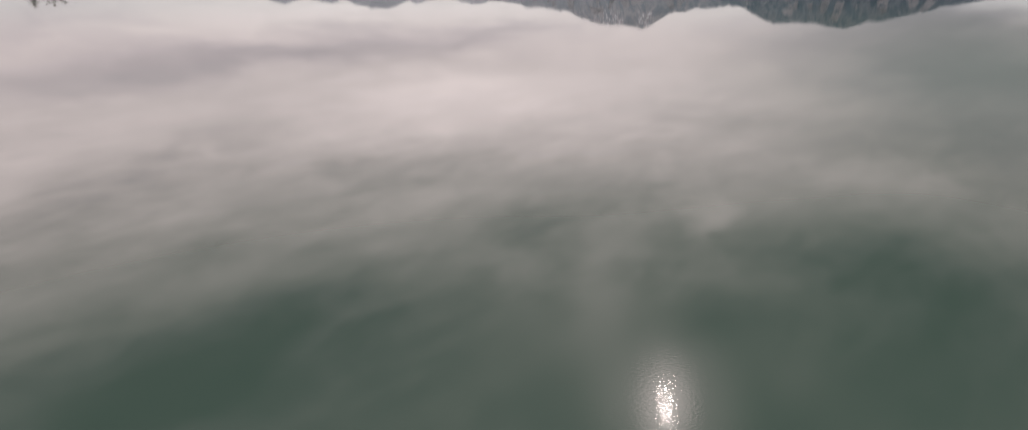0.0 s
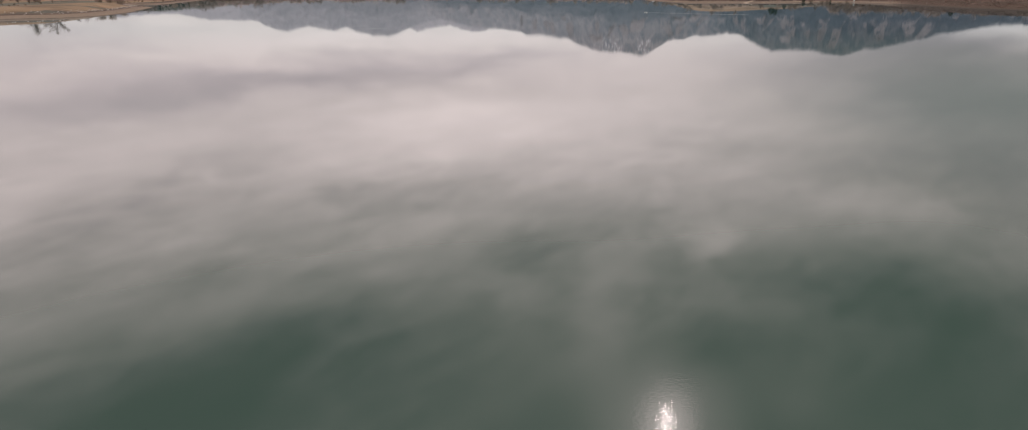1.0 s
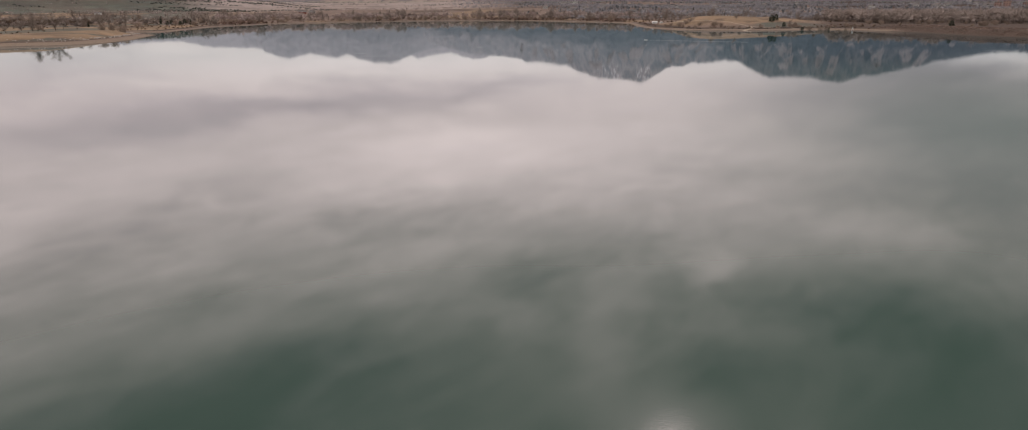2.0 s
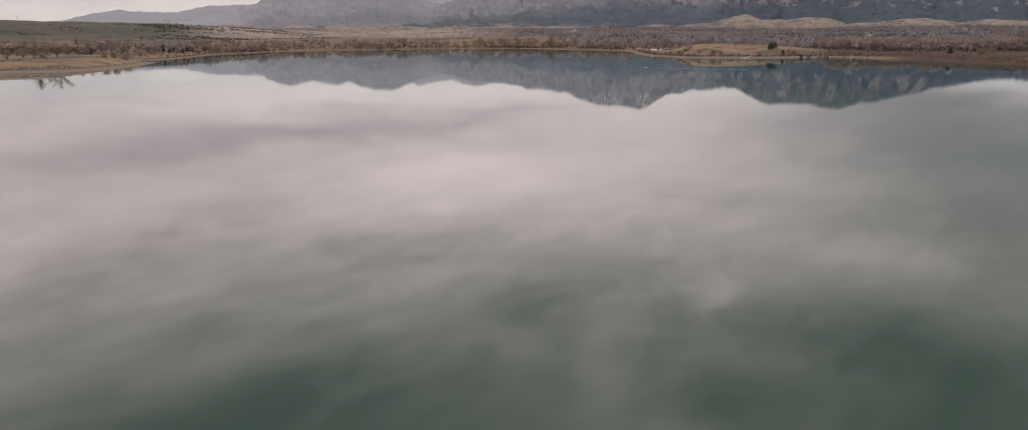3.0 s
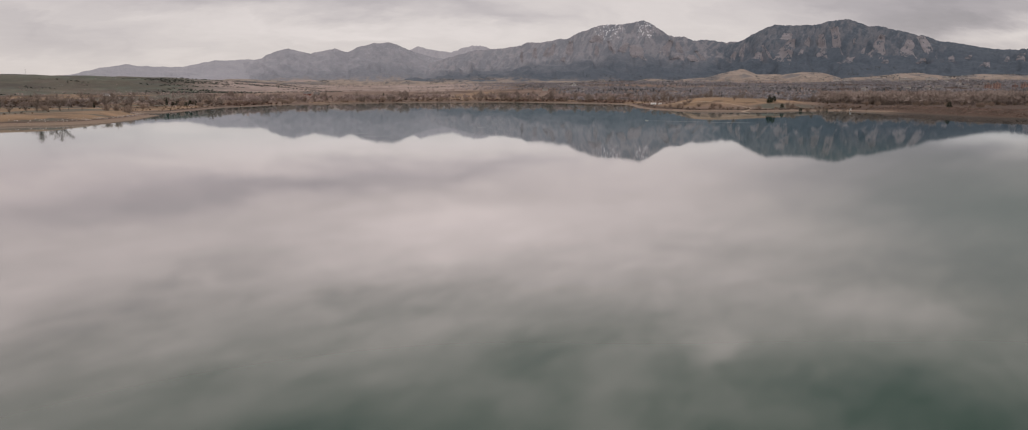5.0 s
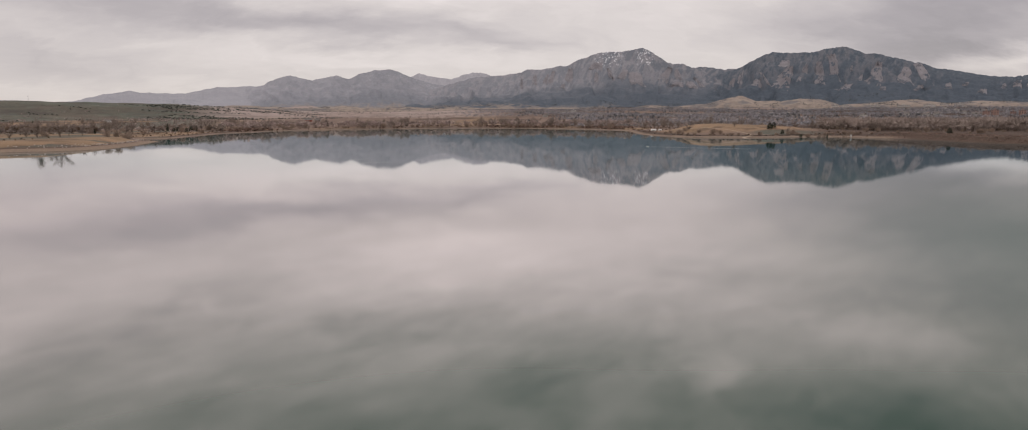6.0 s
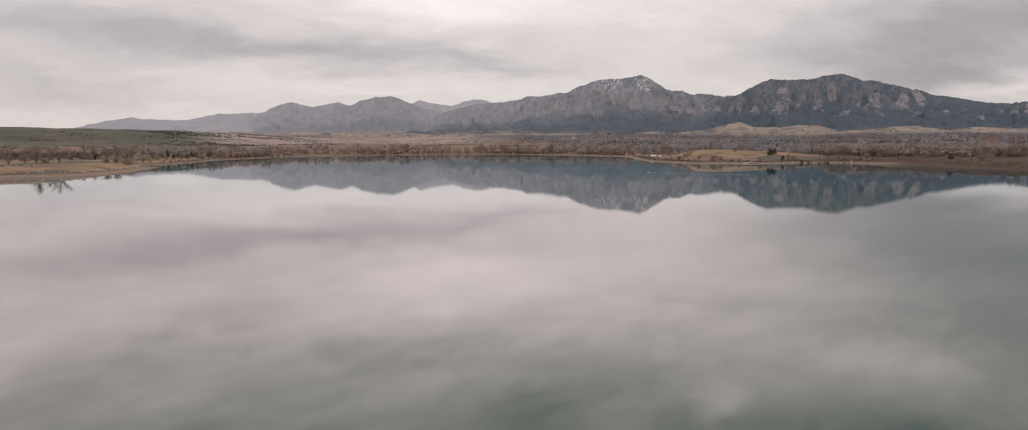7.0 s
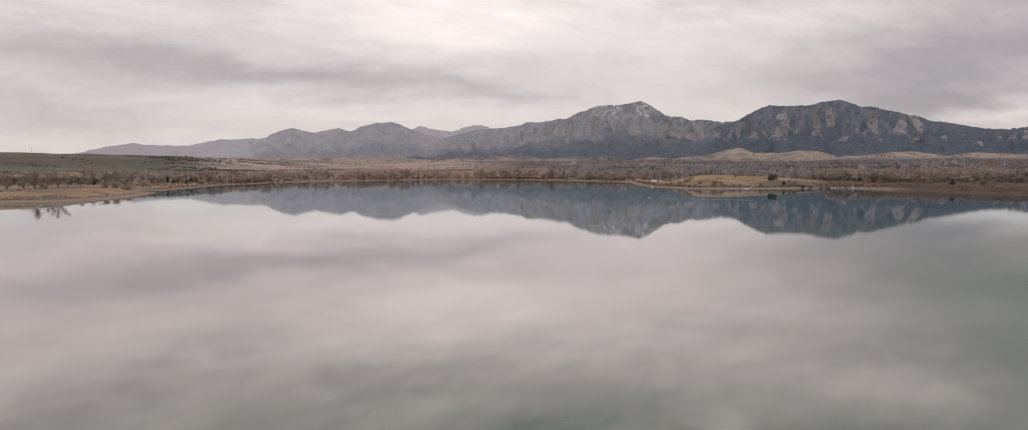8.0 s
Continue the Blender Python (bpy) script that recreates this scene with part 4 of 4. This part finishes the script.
scatter(TREES, 85, -22, 9, 980, 1320, 0.75, 1.1, 8, 150, 1)
scatter(SHRUBS, 110, -24, 10, 940, 1250, 0.7, 1.3, 7, 70, 2)
scatter(TREES, 95, 24, 42, 770, 1060, 0.65, 0.9, 44, 700, 3)
scatter(TREES, 34, 23.5, 32, 740, 930, 0.55, 0.85, 20, 500, 13)
scatter(SHRUBS, 34, 12, 27, 610, 700, 0.35, 0.7, 13, 24, 14)
scatter(SHRUBS, 70, 24, 42, 620, 860, 0.4, 0.75, 40, 260, 4)
scatter(TREES, 50, 9, 25, 790, 1150, 0.6, 0.95, 30, 300, 5)
scatter(TREES, 60, -42, -20, 720, 1350, 0.5, 0.95, 60, 600, 6)
scatter(SHRUBS, 60, -42, -20, 640, 1250, 0.7, 1.4, 40, 500, 7)
scatter(PINES, 18, -42, -20, 800, 1350, 0.35, 0.65, 60, 600, 8)
scatter(PINES, 20, -18, 40, 900, 1400, 0.5, 0.9, 30, 500, 9)


def woods(name, count, b0, b1, r0, r1, high, wide, per, material, seed, chance=None, label="", category="trees", height_of=None, low_edge=25, fan=1.6, crown=False):
    """Far plants nobody could count, as ragged tufts of blades in one mesh."""
    rng = np.random.default_rng(seed)
    b, r = rng.uniform(b0, b1, count * 3), np.sqrt(rng.uniform(r0 ** 2, r1 ** 2, count * 3))
    x, y = r * np.sin(np.radians(b)), r * np.cos(np.radians(b))
    keep = inland(x, y) > low_edge
    if chance is not None:
        keep &= chance(x, y, b, r) > rng.uniform(0, 1, count * 3)
    b, r, x, y = b[keep][:count], r[keep][:count], x[keep][:count], y[keep][:count]
    n = len(x)
    z = (height_of or (lambda x, y, b, r: land(x, y)))(x, y, b, r)
    size = rng.uniform(0.6, 1.2, n)
    # every tuft: a few broad ragged blades about one foot, tied in one island
    w = rng.uniform(0, 2 * math.pi, (n, per))
    reach_out = rng.uniform(0.25, 0.6, (n, per)) * wide * size[:, None]
    lift = rng.uniform(0.3, 1.0, (n, per)) * high * size[:, None]
    foot = np.stack([x, y, z - 0.3], -1)[:, None, :]
    tip = foot + np.stack([np.cos(w) * reach_out * 0.7, np.sin(w) * reach_out * 0.7, lift], -1)
    v = w + rng.uniform(fan * 0.45, fan, (n, per))
    low = rng.uniform(0.2, 0.75, (n, per)) * high * size[:, None]
    tip2 = foot + np.stack([np.cos(v) * reach_out, np.sin(v) * reach_out, low], -1)
    if crown:
        # twigs bursting from the middle of a rounded head, a few reaching down to the ground
        big = size[:, None]
        phi = np.radians(rng.uniform(-35, 90, (n, per)))
        grow = rng.uniform(0.55, 1.0, (n, per)) * (1 + 0.25 * np.sin(2 * w + 7 * big))
        hub = foot + np.stack([0 * x, 0 * x, 0.3 + 0.52 * high * size], -1)[:, None, :]
        arm = np.stack([np.cos(w) * np.cos(phi) * wide * 0.52, np.sin(w) * np.cos(phi) * wide * 0.52, np.sin(phi) * high * 0.48], -1) * (grow * big)[..., None]
        tip = hub + arm
        tip2 = hub + arm * rng.uniform(0.75, 1.0, (n, per, 1)) + rng.normal(0, 1, (n, per, 3)) * [fan * 0.6, fan * 0.6, fan * 0.45]
        stem = np.arange(per) < 3
        tip[:, stem] = foot + [0.3, 0, 0]
        tip2[:, stem] = foot - [0.3, 0, 0]
        foot = hub
    verts = np.concatenate([foot, tip, tip2], axis=1).reshape(-1, 3)
    base = np.arange(n)[:, None] * (1 + 2 * per)
    k = np.arange(per)[None, :]
    faces = np.stack([np.broadcast_to(base, (n, per)), base + 1 + k, base + 1 + per + k], -1).reshape(-1, 3)
    ob = new(name, raw_mesh(name, verts, faces, material))
    return tagged(ob, label, category, kind="stuff")


def thicket(x, y, b, r):
    return np.clip(0.75 + 0.8 * fbm(x / 130, y / 130, 41, 3), 0, 1) * (hump(x, y, 215, 690, 85, 80) < 0.3)


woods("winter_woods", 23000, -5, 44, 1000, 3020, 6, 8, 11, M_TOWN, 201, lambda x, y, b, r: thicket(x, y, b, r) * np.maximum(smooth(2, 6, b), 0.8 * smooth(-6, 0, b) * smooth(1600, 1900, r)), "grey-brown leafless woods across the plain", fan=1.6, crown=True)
woods("waterside_brush", 1500, -24, 12, 940, 1260, 3.2, 5, 26, M_RUSH, 212, lambda x, y, b, r: (inland(x, y) < 40) * smooth(-0.35, 0.25, fbm(x / 60, y / 60, 51, 3)), "dark red-brown brush along the far shore", "brush", low_edge=6, fan=0.7)
woods("plain_woods", 2100, -44, 6, 1120, 2300, 5, 7, 11, M_WOODS, 202, lambda x, y, b, r: np.clip(-0.05 + 1.6 * fbm(x / 320, y / 50, 43, 3), 0, 1) * (1 - 0.85 * (b < -20) * (r > 1750)) * smooth(2300, 1500, r), "scattered leafless trees on the plain", fan=1.3, crown=True)
woods("lakeside_woods", 760, -23, 11, 985, 1330, 9.5, 10, 80, M_WOODS, 207, lambda x, y, b, r: (inland(x, y) < 120) * (0.25 + 0.75 * smooth(-0.3, 0.3, fbm(x / 80, y / 80, 52, 3))), "leafless trees along the lake's edge", fan=0.8, crown=True)
woods("bankside_woods", 760, 23.5, 44, 760, 1100, 11.5, 15, 150, M_BANKWOOD, 208, lambda x, y, b, r: 1.0 * (inland(x, y) > 46), "bare grey trees below the embankment", fan=0.42, crown=True)
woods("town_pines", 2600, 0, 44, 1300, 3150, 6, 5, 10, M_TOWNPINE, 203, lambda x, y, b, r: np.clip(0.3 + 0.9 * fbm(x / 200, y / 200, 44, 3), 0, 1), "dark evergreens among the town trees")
woods("mesa_pines", 3400, -40, -14, 1640, 2200, 2.6, 5.5, 9, M_JUNIPER, 204, lambda x, y, b, r: np.clip(-0.35 + 1.5 * fbm(x / 220, y / 40, 45, 3) - 0.5 * (b < -28) + 0.5 * (b > -27) * (b < -18) * (r > 1800) + 0.4 * (r < 1720) * (b < -21), 0, 1), "dark junipers dotting the green mesa")
woods("hedgerows", 2200, -42, -16, 760, 1780, 3.4, 5, 24, M_WOODS, 211, lambda x, y, b, r: 1.0 * (np.abs(fbm(x / 900, y / 70, 47, 2)) < 0.07), "leafless brown hedgerows between dry fields", "hedges", fan=0.7, crown=True)
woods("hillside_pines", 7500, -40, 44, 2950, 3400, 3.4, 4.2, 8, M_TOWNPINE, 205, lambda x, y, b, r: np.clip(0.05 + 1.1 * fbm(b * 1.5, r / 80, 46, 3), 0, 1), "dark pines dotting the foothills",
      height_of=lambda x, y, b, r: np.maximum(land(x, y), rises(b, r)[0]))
woods("foothill_pines", 1700, -27, 7, 2250, 3150, 4.5, 6, 9, M_PINES, 214, lambda x, y, b, r: np.clip(-0.25 + 1.7 * fbm(x / 210, y / 90, 48, 3), 0, 1), "dark pines in patches on the dry plain", crown=True)
woods("copses", 150, -38, -21, 650, 1000, 7.5, 10, 110, M_COPSE, 215, lambda x, y, b, r: 1.0 * (np.abs(fbm(x / 260, y / 55, 49, 2)) < 0.16) * (inland(x, y) > 45), "grey-brown leafless copses in dry fields", fan=0.55, crown=True)
woods("dark_hedge", 260, -38, -31, 840, 960, 5.5, 8, 60, M_SCRUB, 216, lambda x, y, b, r: 1.0 * (np.abs(r - 900 - 25 * np.sin(b * 1.3)) < 22), "dark red-brown thorn hedge between dry fields", "hedges", fan=0.6, crown=True)
woods("shore_scrub", 5200, -42, 42, 420, 1300, 1.4, 2.4, 7, M_SCRUB, 206, lambda x, y, b, r: (b < 27) * (inland(x, y) < 110) * (inland(x, y) > np.where((x < -200) & (y < 640), 70, 9)) * (0.3 + 0.7 * (inland(x, y) < 45)) * (hump(x, y, 215, 690, 85, 80) < 0.45), "brown scrub and dead reeds above the beach", "scrub", low_edge=9)
woods("bank_scrub", 6500, 27, 42, 430, 660, 0.55, 1.6, 7, M_RUSH, 209, lambda x, y, b, r: 1.0 * (inland(x, y) < 45), "dead brown weeds covering the embankment", "scrub", low_edge=5)


# ---------------------------------------------------------------- buildings
def house(name, wide, deep, wall_high, roof_high, wall_mat, roof_mat, label, category, group=""):
    root = new(name)
    bm = bmesh.new()
    add_box(bm, -wide / 2, -deep / 2, -1.5, wide / 2, deep / 2, wall_high)
    part("wall", bm, wall_mat, root)
    bm = bmesh.new()
    o = 0.5
    ring = []
    for x in (-wide / 2 - o, wide / 2 + o):
        ring.append([bm.verts.new((x, y, z)) for y, z in ((-deep / 2 - o, wall_high - 0.1), (0, wall_high + roof_high), (deep / 2 + o, wall_high - 0.1),
                                                         (deep / 2 + o, wall_high + 0.15), (0, wall_high + roof_high + 0.3), (-deep / 2 - o, wall_high + 0.15))])
    for k in range(6):
        bm.faces.new((ring[0][k], ring[0][(k + 1) % 6], ring[1][(k + 1) % 6], ring[1][k]))
    bm.faces.new(ring[0][::-1])
    bm.faces.new(ring[1])
    roof = part("roof", bm, roof_mat, root)
    bm = bmesh.new()
    add_box(bm, wide * 0.2, -0.5, wall_high, wide * 0.2 + 0.9, 0.5, wall_high + roof_high + 1.2, 0.05)
    part("chimney", bm, M_BRICK, roof)
    bm = bmesh.new()
    add_box(bm, -0.6, -deep / 2 - 0.08, 0, 0.6, -deep / 2 + 0.05, 2.1, 0.02)
    part("door", bm, M_STEEL, root)
    count = max(2, int(wide // 4))
    for k in range(count):
        x = (k + 0.5) / count * wide - wide / 2
        if abs(x) < 1.3:
            continue
        bm = bmesh.new()
        add_box(bm, x - 0.75, -deep / 2 - 0.06, 1.0, x + 0.75, -deep / 2 + 0.05, 2.2, 0.02)
        part("window", bm, M_GLASS, root)
    return tagged(root, label, category, group)


def stand(ob, bearing, distance, turn=0.0, lift=0.0):
    x, y = at(bearing, distance)
    ob.matrix_world = pose(x, y, ground_at(x, y) + lift, 0, 0, turn)
    return ob


HOUSES = [house("house", 10, 8, 4.0, 2.6, M_WALL, M_ROOF, "pale two-storey house with grey shingle roof", "house", "houses of the town"),
          house("house", 13, 8, 3.0, 2.4, M_WALL, M_ROOF, "long pale house with low grey roof", "house", "houses of the town"),
          house("house", 9, 9, 5, 2.4, M_WALL, M_ROOF, "tall pale house with grey shingle roof among trees", "house", "houses of the town")]
rng = np.random.default_rng(77)
for k in range(60):
    bearing, distance = rng.uniform(1.5, 38), rng.uniform(1500, 3050)
    x, y = at(bearing, distance)
    if k < 3:
        stand(HOUSES[k], bearing, distance, rng.uniform(-40, 40) - bearing, 1.0)
    else:
        copy_thing(HOUSES[k % 3], pose(x, y, ground_at(x, y) + 1.0, 0, 0, rng.uniform(-40, 40) - bearing))

stand(house("farmhouse", 13, 8, 3.0, 2.6, M_BARN, M_ROOF, "red-brown farmhouse with grey roof among bare trees", "house"), -16.6, 1400, 12)
stand(house("farm_shed", 12, 8, 3.2, 1.8, M_WALL, M_ROOF, "small pale farm shed beside bare trees", "shed"), -15.9, 1420, 20)
stand(house("farm_shed", 11, 8, 3.4, 1.8, M_WHITE, M_ROOF, "white farm shed on the grassy plain", "shed"), -30.4, 1440, 25)
stand(house("boat_shed", 9, 6, 2.2, 1.2, M_WHITE, M_WHITE, "white low boat shed beside the lake shore", "shed"), 11.2, 800, -20).scale = (0.6, 0.6, 0.6)
stand(house("boat_shed", 6, 5, 1.8, 0.9, M_WHITE, M_WHITE, "small white boat shed in dry grass", "shed"), 11.7, 790, 15).scale = (0.5, 0.5, 0.5)


def block(name, wide, deep, high, wall_mat, label, category, cols, rows, group=""):
    """A flat-roofed building with parapet and rows of windows."""
    root = new(name)
    bm = bmesh.new()
    add_box(bm, -wide / 2, -deep / 2, -2, wide / 2, deep / 2, high)
    part("wall", bm, wall_mat, root)
    bm = bmesh.new()
    add_box(bm, -wide / 2 - 0.3, -deep / 2 - 0.3, high, wide / 2 + 0.3, deep / 2 + 0.3, high + 0.8, 0.1)
    roof = part("roof", bm, M_ROOF, root)
    bm = bmesh.new()
    add_box(bm, -wide * 0.1, -2, high + 0.8, wide * 0.1, 3, high + 3.2, 0.1)
    part("plant_room", bm, wall_mat, roof)
    me = None
    for i in range(cols):
        for j in range(rows):
            if me is None:
                bm = bmesh.new()
                add_box(bm, -0.9, -0.06, -0.7, 0.9, 0.05, 0.7, 0.02)
                pane = part("window", bm, M_GLASS, root)
                me = pane.data
            else:
                pane = part_mesh("window", me, root)
            pane.location = ((i + 0.5) / cols * wide - wide / 2, -deep / 2, (j + 0.5) / rows * high)
    return tagged(root, label, category, group)


for bearing, distance, wide, high in ((34.2, 1700, 12, 11), (34.7, 1710, 13, 13), (35.7, 1760, 10, 9), (36.2, 1720, 12, 11), (36.65, 1740, 9, 11)):
    stand(block("apartment_tower", wide, 16, high, M_BRICK, "red-brown apartment tower above bare town trees", "apartment building", 3, 4, "apartment towers"), bearing, distance, -bearing)
stand(block("hall", 17, 14, 5, M_WHITE, "long white flat-roofed hall among town trees", "building", 6, 2), 4.9, 2250, -5, 4)
for bearing, distance, wide in ((27.6, 2960, 34), (28.6, 2990, 26), (29.4, 2950, 44), (30.3, 2980, 30), (31.0, 2960, 38), (31.9, 2990, 28), (24.9, 3010, 24), (25.6, 3000, 30), (32.8, 2970, 34)):
    stand(block("warehouse", wide, 20, 5, M_WALL, "low pale flat-roofed building below the foothills", "building", 7, 1, "low pale buildings"), bearing, distance, -bearing, 7)

# ---------------------------------------------------------------- mast on the mesa
root = new("radio_mast")
verts, faces = [], []
for w in (90, 210, 330):
    x, y = 1.4 * math.cos(radians(w)), 1.4 * math.sin(radians(w))
    verts, faces = [], []
    tube(verts, faces, (x, y, -1), (x * 0.25, y * 0.25, 30), 0.16, 0.10, 5)
    part_mesh("leg", raw_mesh("leg", verts, faces, M_STEEL), root)
verts, faces = [], []
for k in range(9):
    z, f = 3 * k + 2, 1 - 0.75 * (3 * k + 2) / 30
    for a, b in ((90, 210), (210, 330), (330, 90)):
        g = 1 - 0.75 * (3 * k + 4) / 30
        tube(verts, faces, (1.4 * f * math.cos(radians(a)), 1.4 * f * math.sin(radians(a)), z), (1.4 * g * math.cos(radians(b)), 1.4 * g * math.sin(radians(b)), z + 2), 0.07, 0.07, 4)
part_mesh("bracing", raw_mesh("bracing", verts, faces, M_STEEL), root)
stand(tagged(root, "slender grey lattice radio mast on the mesa top", "mast"), -35.05, 2120)
root.scale = (0.6, 0.6, 0.6)

# ---------------------------------------------------------------- the point: white stand and concrete ramp
root = new("lifeguard_stand")
for x, y in ((-0.8, -0.8), (0.8, -0.8), (0.8, 0.8), (-0.8, 0.8)):
    verts, faces = [], []
    tube(verts, faces, (x * 1.25, y * 1.25, -0.4), (x * 0.85, y * 0.85, 2.2), 0.09, 0.08, 6)
    part_mesh("leg", raw_mesh("leg", verts, faces, M_WHITE), root)
bm = bmesh.new()
add_box(bm, -1, -1, 2.2, 1, 1, 2.35, 0.02)
part("platform", bm, M_WHITE, root)
bm = bmesh.new()
add_box(bm, -0.9, 0.5, 2.35, 0.9, 0.62, 4.0, 0.02)
part("backrest", bm, M_WHITE, root)
bm = bmesh.new()
add_box(bm, -0.8, -0.4, 2.75, 0.8, 0.5, 2.85, 0.02)
part("seat", bm, M_WHITE, root)
bm = bmesh.new()
add_box(bm, -1.1, -1.1, 4.0, 1.1, 0.9, 4.12, 0.03)
part("canopy", bm, M_WHITE, root)
stand(tagged(root, "white wooden lifeguard stand on the sandy point", "lifeguard stand"), 25.5, 653, -20)
root.scale = (0.6, 0.6, 0.6)


def ribbon(points, half, lift, name, material, label, category, kind="", flat=None):
    """A strip laid over the ground, or at a fixed height on the water."""
    p = np.array(points, float)
    u = np.linspace(0, len(p) - 1, 8 * (len(p) - 1) + 1)
    x, y = np.interp(u, range(len(p)), p[:, 0]), np.interp(u, range(len(p)), p[:, 1])
    tx, ty = np.gradient(x), np.gradient(y)
    n = np.hypot(tx, ty)
    wob = np.array([half(v / (len(p) - 1)) if callable(half) else half for v in u]) * (1 + 0.25 * fbm(u * 2.3, u * 0, 9, 2))
    rows = []
    for s in (-1, -0.4, 0.4, 1):
        xx, yy = x - ty / n * wob * s, y + tx / n * wob * s
        zz = np.full(len(u), flat) if flat is not None else land(xx, yy)
        rows.append(np.stack([xx, yy, zz + lift * (1 if abs(s) < 0.9 else 0.2)], -1))
    v, k = np.concatenate(rows), len(u)
    f = [(r * k + i, r * k + i + 1, (r + 1) * k + i + 1, (r + 1) * k + i) for r in range(3) for i in range(k - 1)]
    ob = new(name, raw_mesh(name, v, f, material, None, True))
    return tagged(ob, label, category, kind=kind)


ribbon([at(17.7, 618), at(18.1, 630), at(18.7, 640), at(18.3, 655)], 1.3, 0.12, "boat_ramp", M_PATH, "pale gravel boat ramp running into the water", "ramp", "structure")
ribbon([at(23.6, 640), at(22.6, 650), at(21.4, 655), at(19.6, 652), at(18.4, 655)], 0.5, 0.15, "path", M_PATH, "pale gravel path along the grassy point", "path", "structure")
ribbon([at(18.4, 655), at(17.0, 672), at(15.2, 690), at(13.4, 700), at(12.4, 740)], 0.6, 0.15, "path", M_PATH, "pale gravel path over the grassy mound", "path", "structure")

# ---------------------------------------------------------------- boat, wake, ruffled streaks
root = new("small_boat")
bm = bmesh.new()
rings = []
for k in range(9):
    s = k / 8
    w = 0.55 * math.sin(math.pi * min(1, s * 0.85 + 0.15)) ** 0.6 if k < 8 else 0.02
    sheer = 0.42 + 0.18 * (2 * s - 1) ** 2
    rings.append([bm.verts.new((-1.9 + 3.8 * s, y * w, z)) for y, z in ((-1, sheer), (-0.8, 0.05), (0, -0.12), (0.8, 0.05), (1, sheer), (0.86, sheer - 0.03), (0.6, 0.16), (0, 0.08), (-0.6, 0.16), (-0.86, sheer - 0.03))])
for a, b in zip(rings, rings[1:]):
    for k in range(10):
        bm.faces.new((a[k], a[(k + 1) % 10], b[(k + 1) % 10], b[k]))
bm.faces.new(rings[0])
part("hull", bm, M_WHITE, root)
for x in (-0.8, 0.5):
    bm = bmesh.new()
    add_box(bm, x, -0.46, 0.28, x + 0.28, 0.46, 0.33, 0.01)
    part("seat", bm, M_BARK, root)
root.matrix_world, root.scale = pose(81, 438, 0.02, 0, 0, 140), (0.55, 0.6, 0.5)
tagged(root, "small white rowing boat leaving a long wake", "boat")
ribbon([(82.5, 436.5), (97, 427), (114, 415), (133, 404)], lambda s: 0.10 + 0.30 * s, 0.05, "boat_wake", M_FOAM, "pale thin wake line on still water", "wake", "stuff", 0.0)
for x, y, length in ((-70, 322, 8), (-60, 304, 13), (-230, 566, 12), (-18, 366, 5)):
    ribbon([(x - length / 2, y), (x, y + 0.6), (x + length / 2, y)], lambda s: 0.05 + 0.35 * math.sin(math.pi * s), 0.05, "ripple_streak", M_FOAM, "pale streak of ruffled water on the calm lake", "ripples", "stuff", 0.0)


# ---------------------------------------------------------------- stones on the spit
def stone(seed):
    rng = np.random.default_rng(seed)
    bm = bmesh.new()
    bmesh.ops.create_icosphere(bm, subdivisions=1, radius=0.5)
    for v in bm.verts:
        v.co = Vector((v.co.x * 1.4, v.co.y, v.co.z * 0.75)) * float(rng.uniform(0.8, 1.2))
    return bm


RIPRAP = tagged(part("riprap_stone", stone(310), M_RIPRAP), "dark rough boulder edging the grassy point", "stone", "riprap along the point")
rng = np.random.default_rng(8)
pb, pr = np.radians(rng.uniform(11.5, 25.5, 9000)), rng.uniform(605, 720, 9000)
px, py = pr * np.sin(pb), pr * np.cos(pb)
pd = inland(px, py)
fits = (pd > 10.5) & (pd < 14.5) & (grid_noise(px / 14, py / 14, 91) > -0.15)
for k, (x, y) in enumerate(list(zip(px[fits], py[fits]))[:150]):
    size = rng.uniform(0.7, 1.7)
    m = pose(x, y, ground_at(x, y) + 0.2 * size, 0, 0, rng.uniform(0, 360))
    ob = copy_thing(RIPRAP, m) if k else RIPRAP
    ob.matrix_world = m
    ob.scale = (size, size, size)

STONES = []
for k in range(3):
    STONES.append(tagged(part("shore_stone", stone(300 + k), M_STONE), "pale rounded boulder on the sandy spit", "stone", "stones on the spit"))
rng = np.random.default_rng(5)
k = 0
while k < 170:
    x, y = rng.uniform(-345, -262), rng.uniform(415, 620)
    d = float(inland(np.array([x]), np.array([y]))[0])
    if not np.interp(y, [380, 570], [19, 8]) < d < np.interp(y, [380, 570], [32, 15]):
        continue
    size = rng.uniform(0.3, 0.95)
    m = pose(x, y, ground_at(x, y) + 0.15 * size, 0, 0, rng.uniform(0, 360))
    if k < 3:
        STONES[k].matrix_world = m
        ob = STONES[k]
    else:
        ob = copy_thing(STONES[k % 3], m)
    ob.scale = (size, size, size)
    k += 1
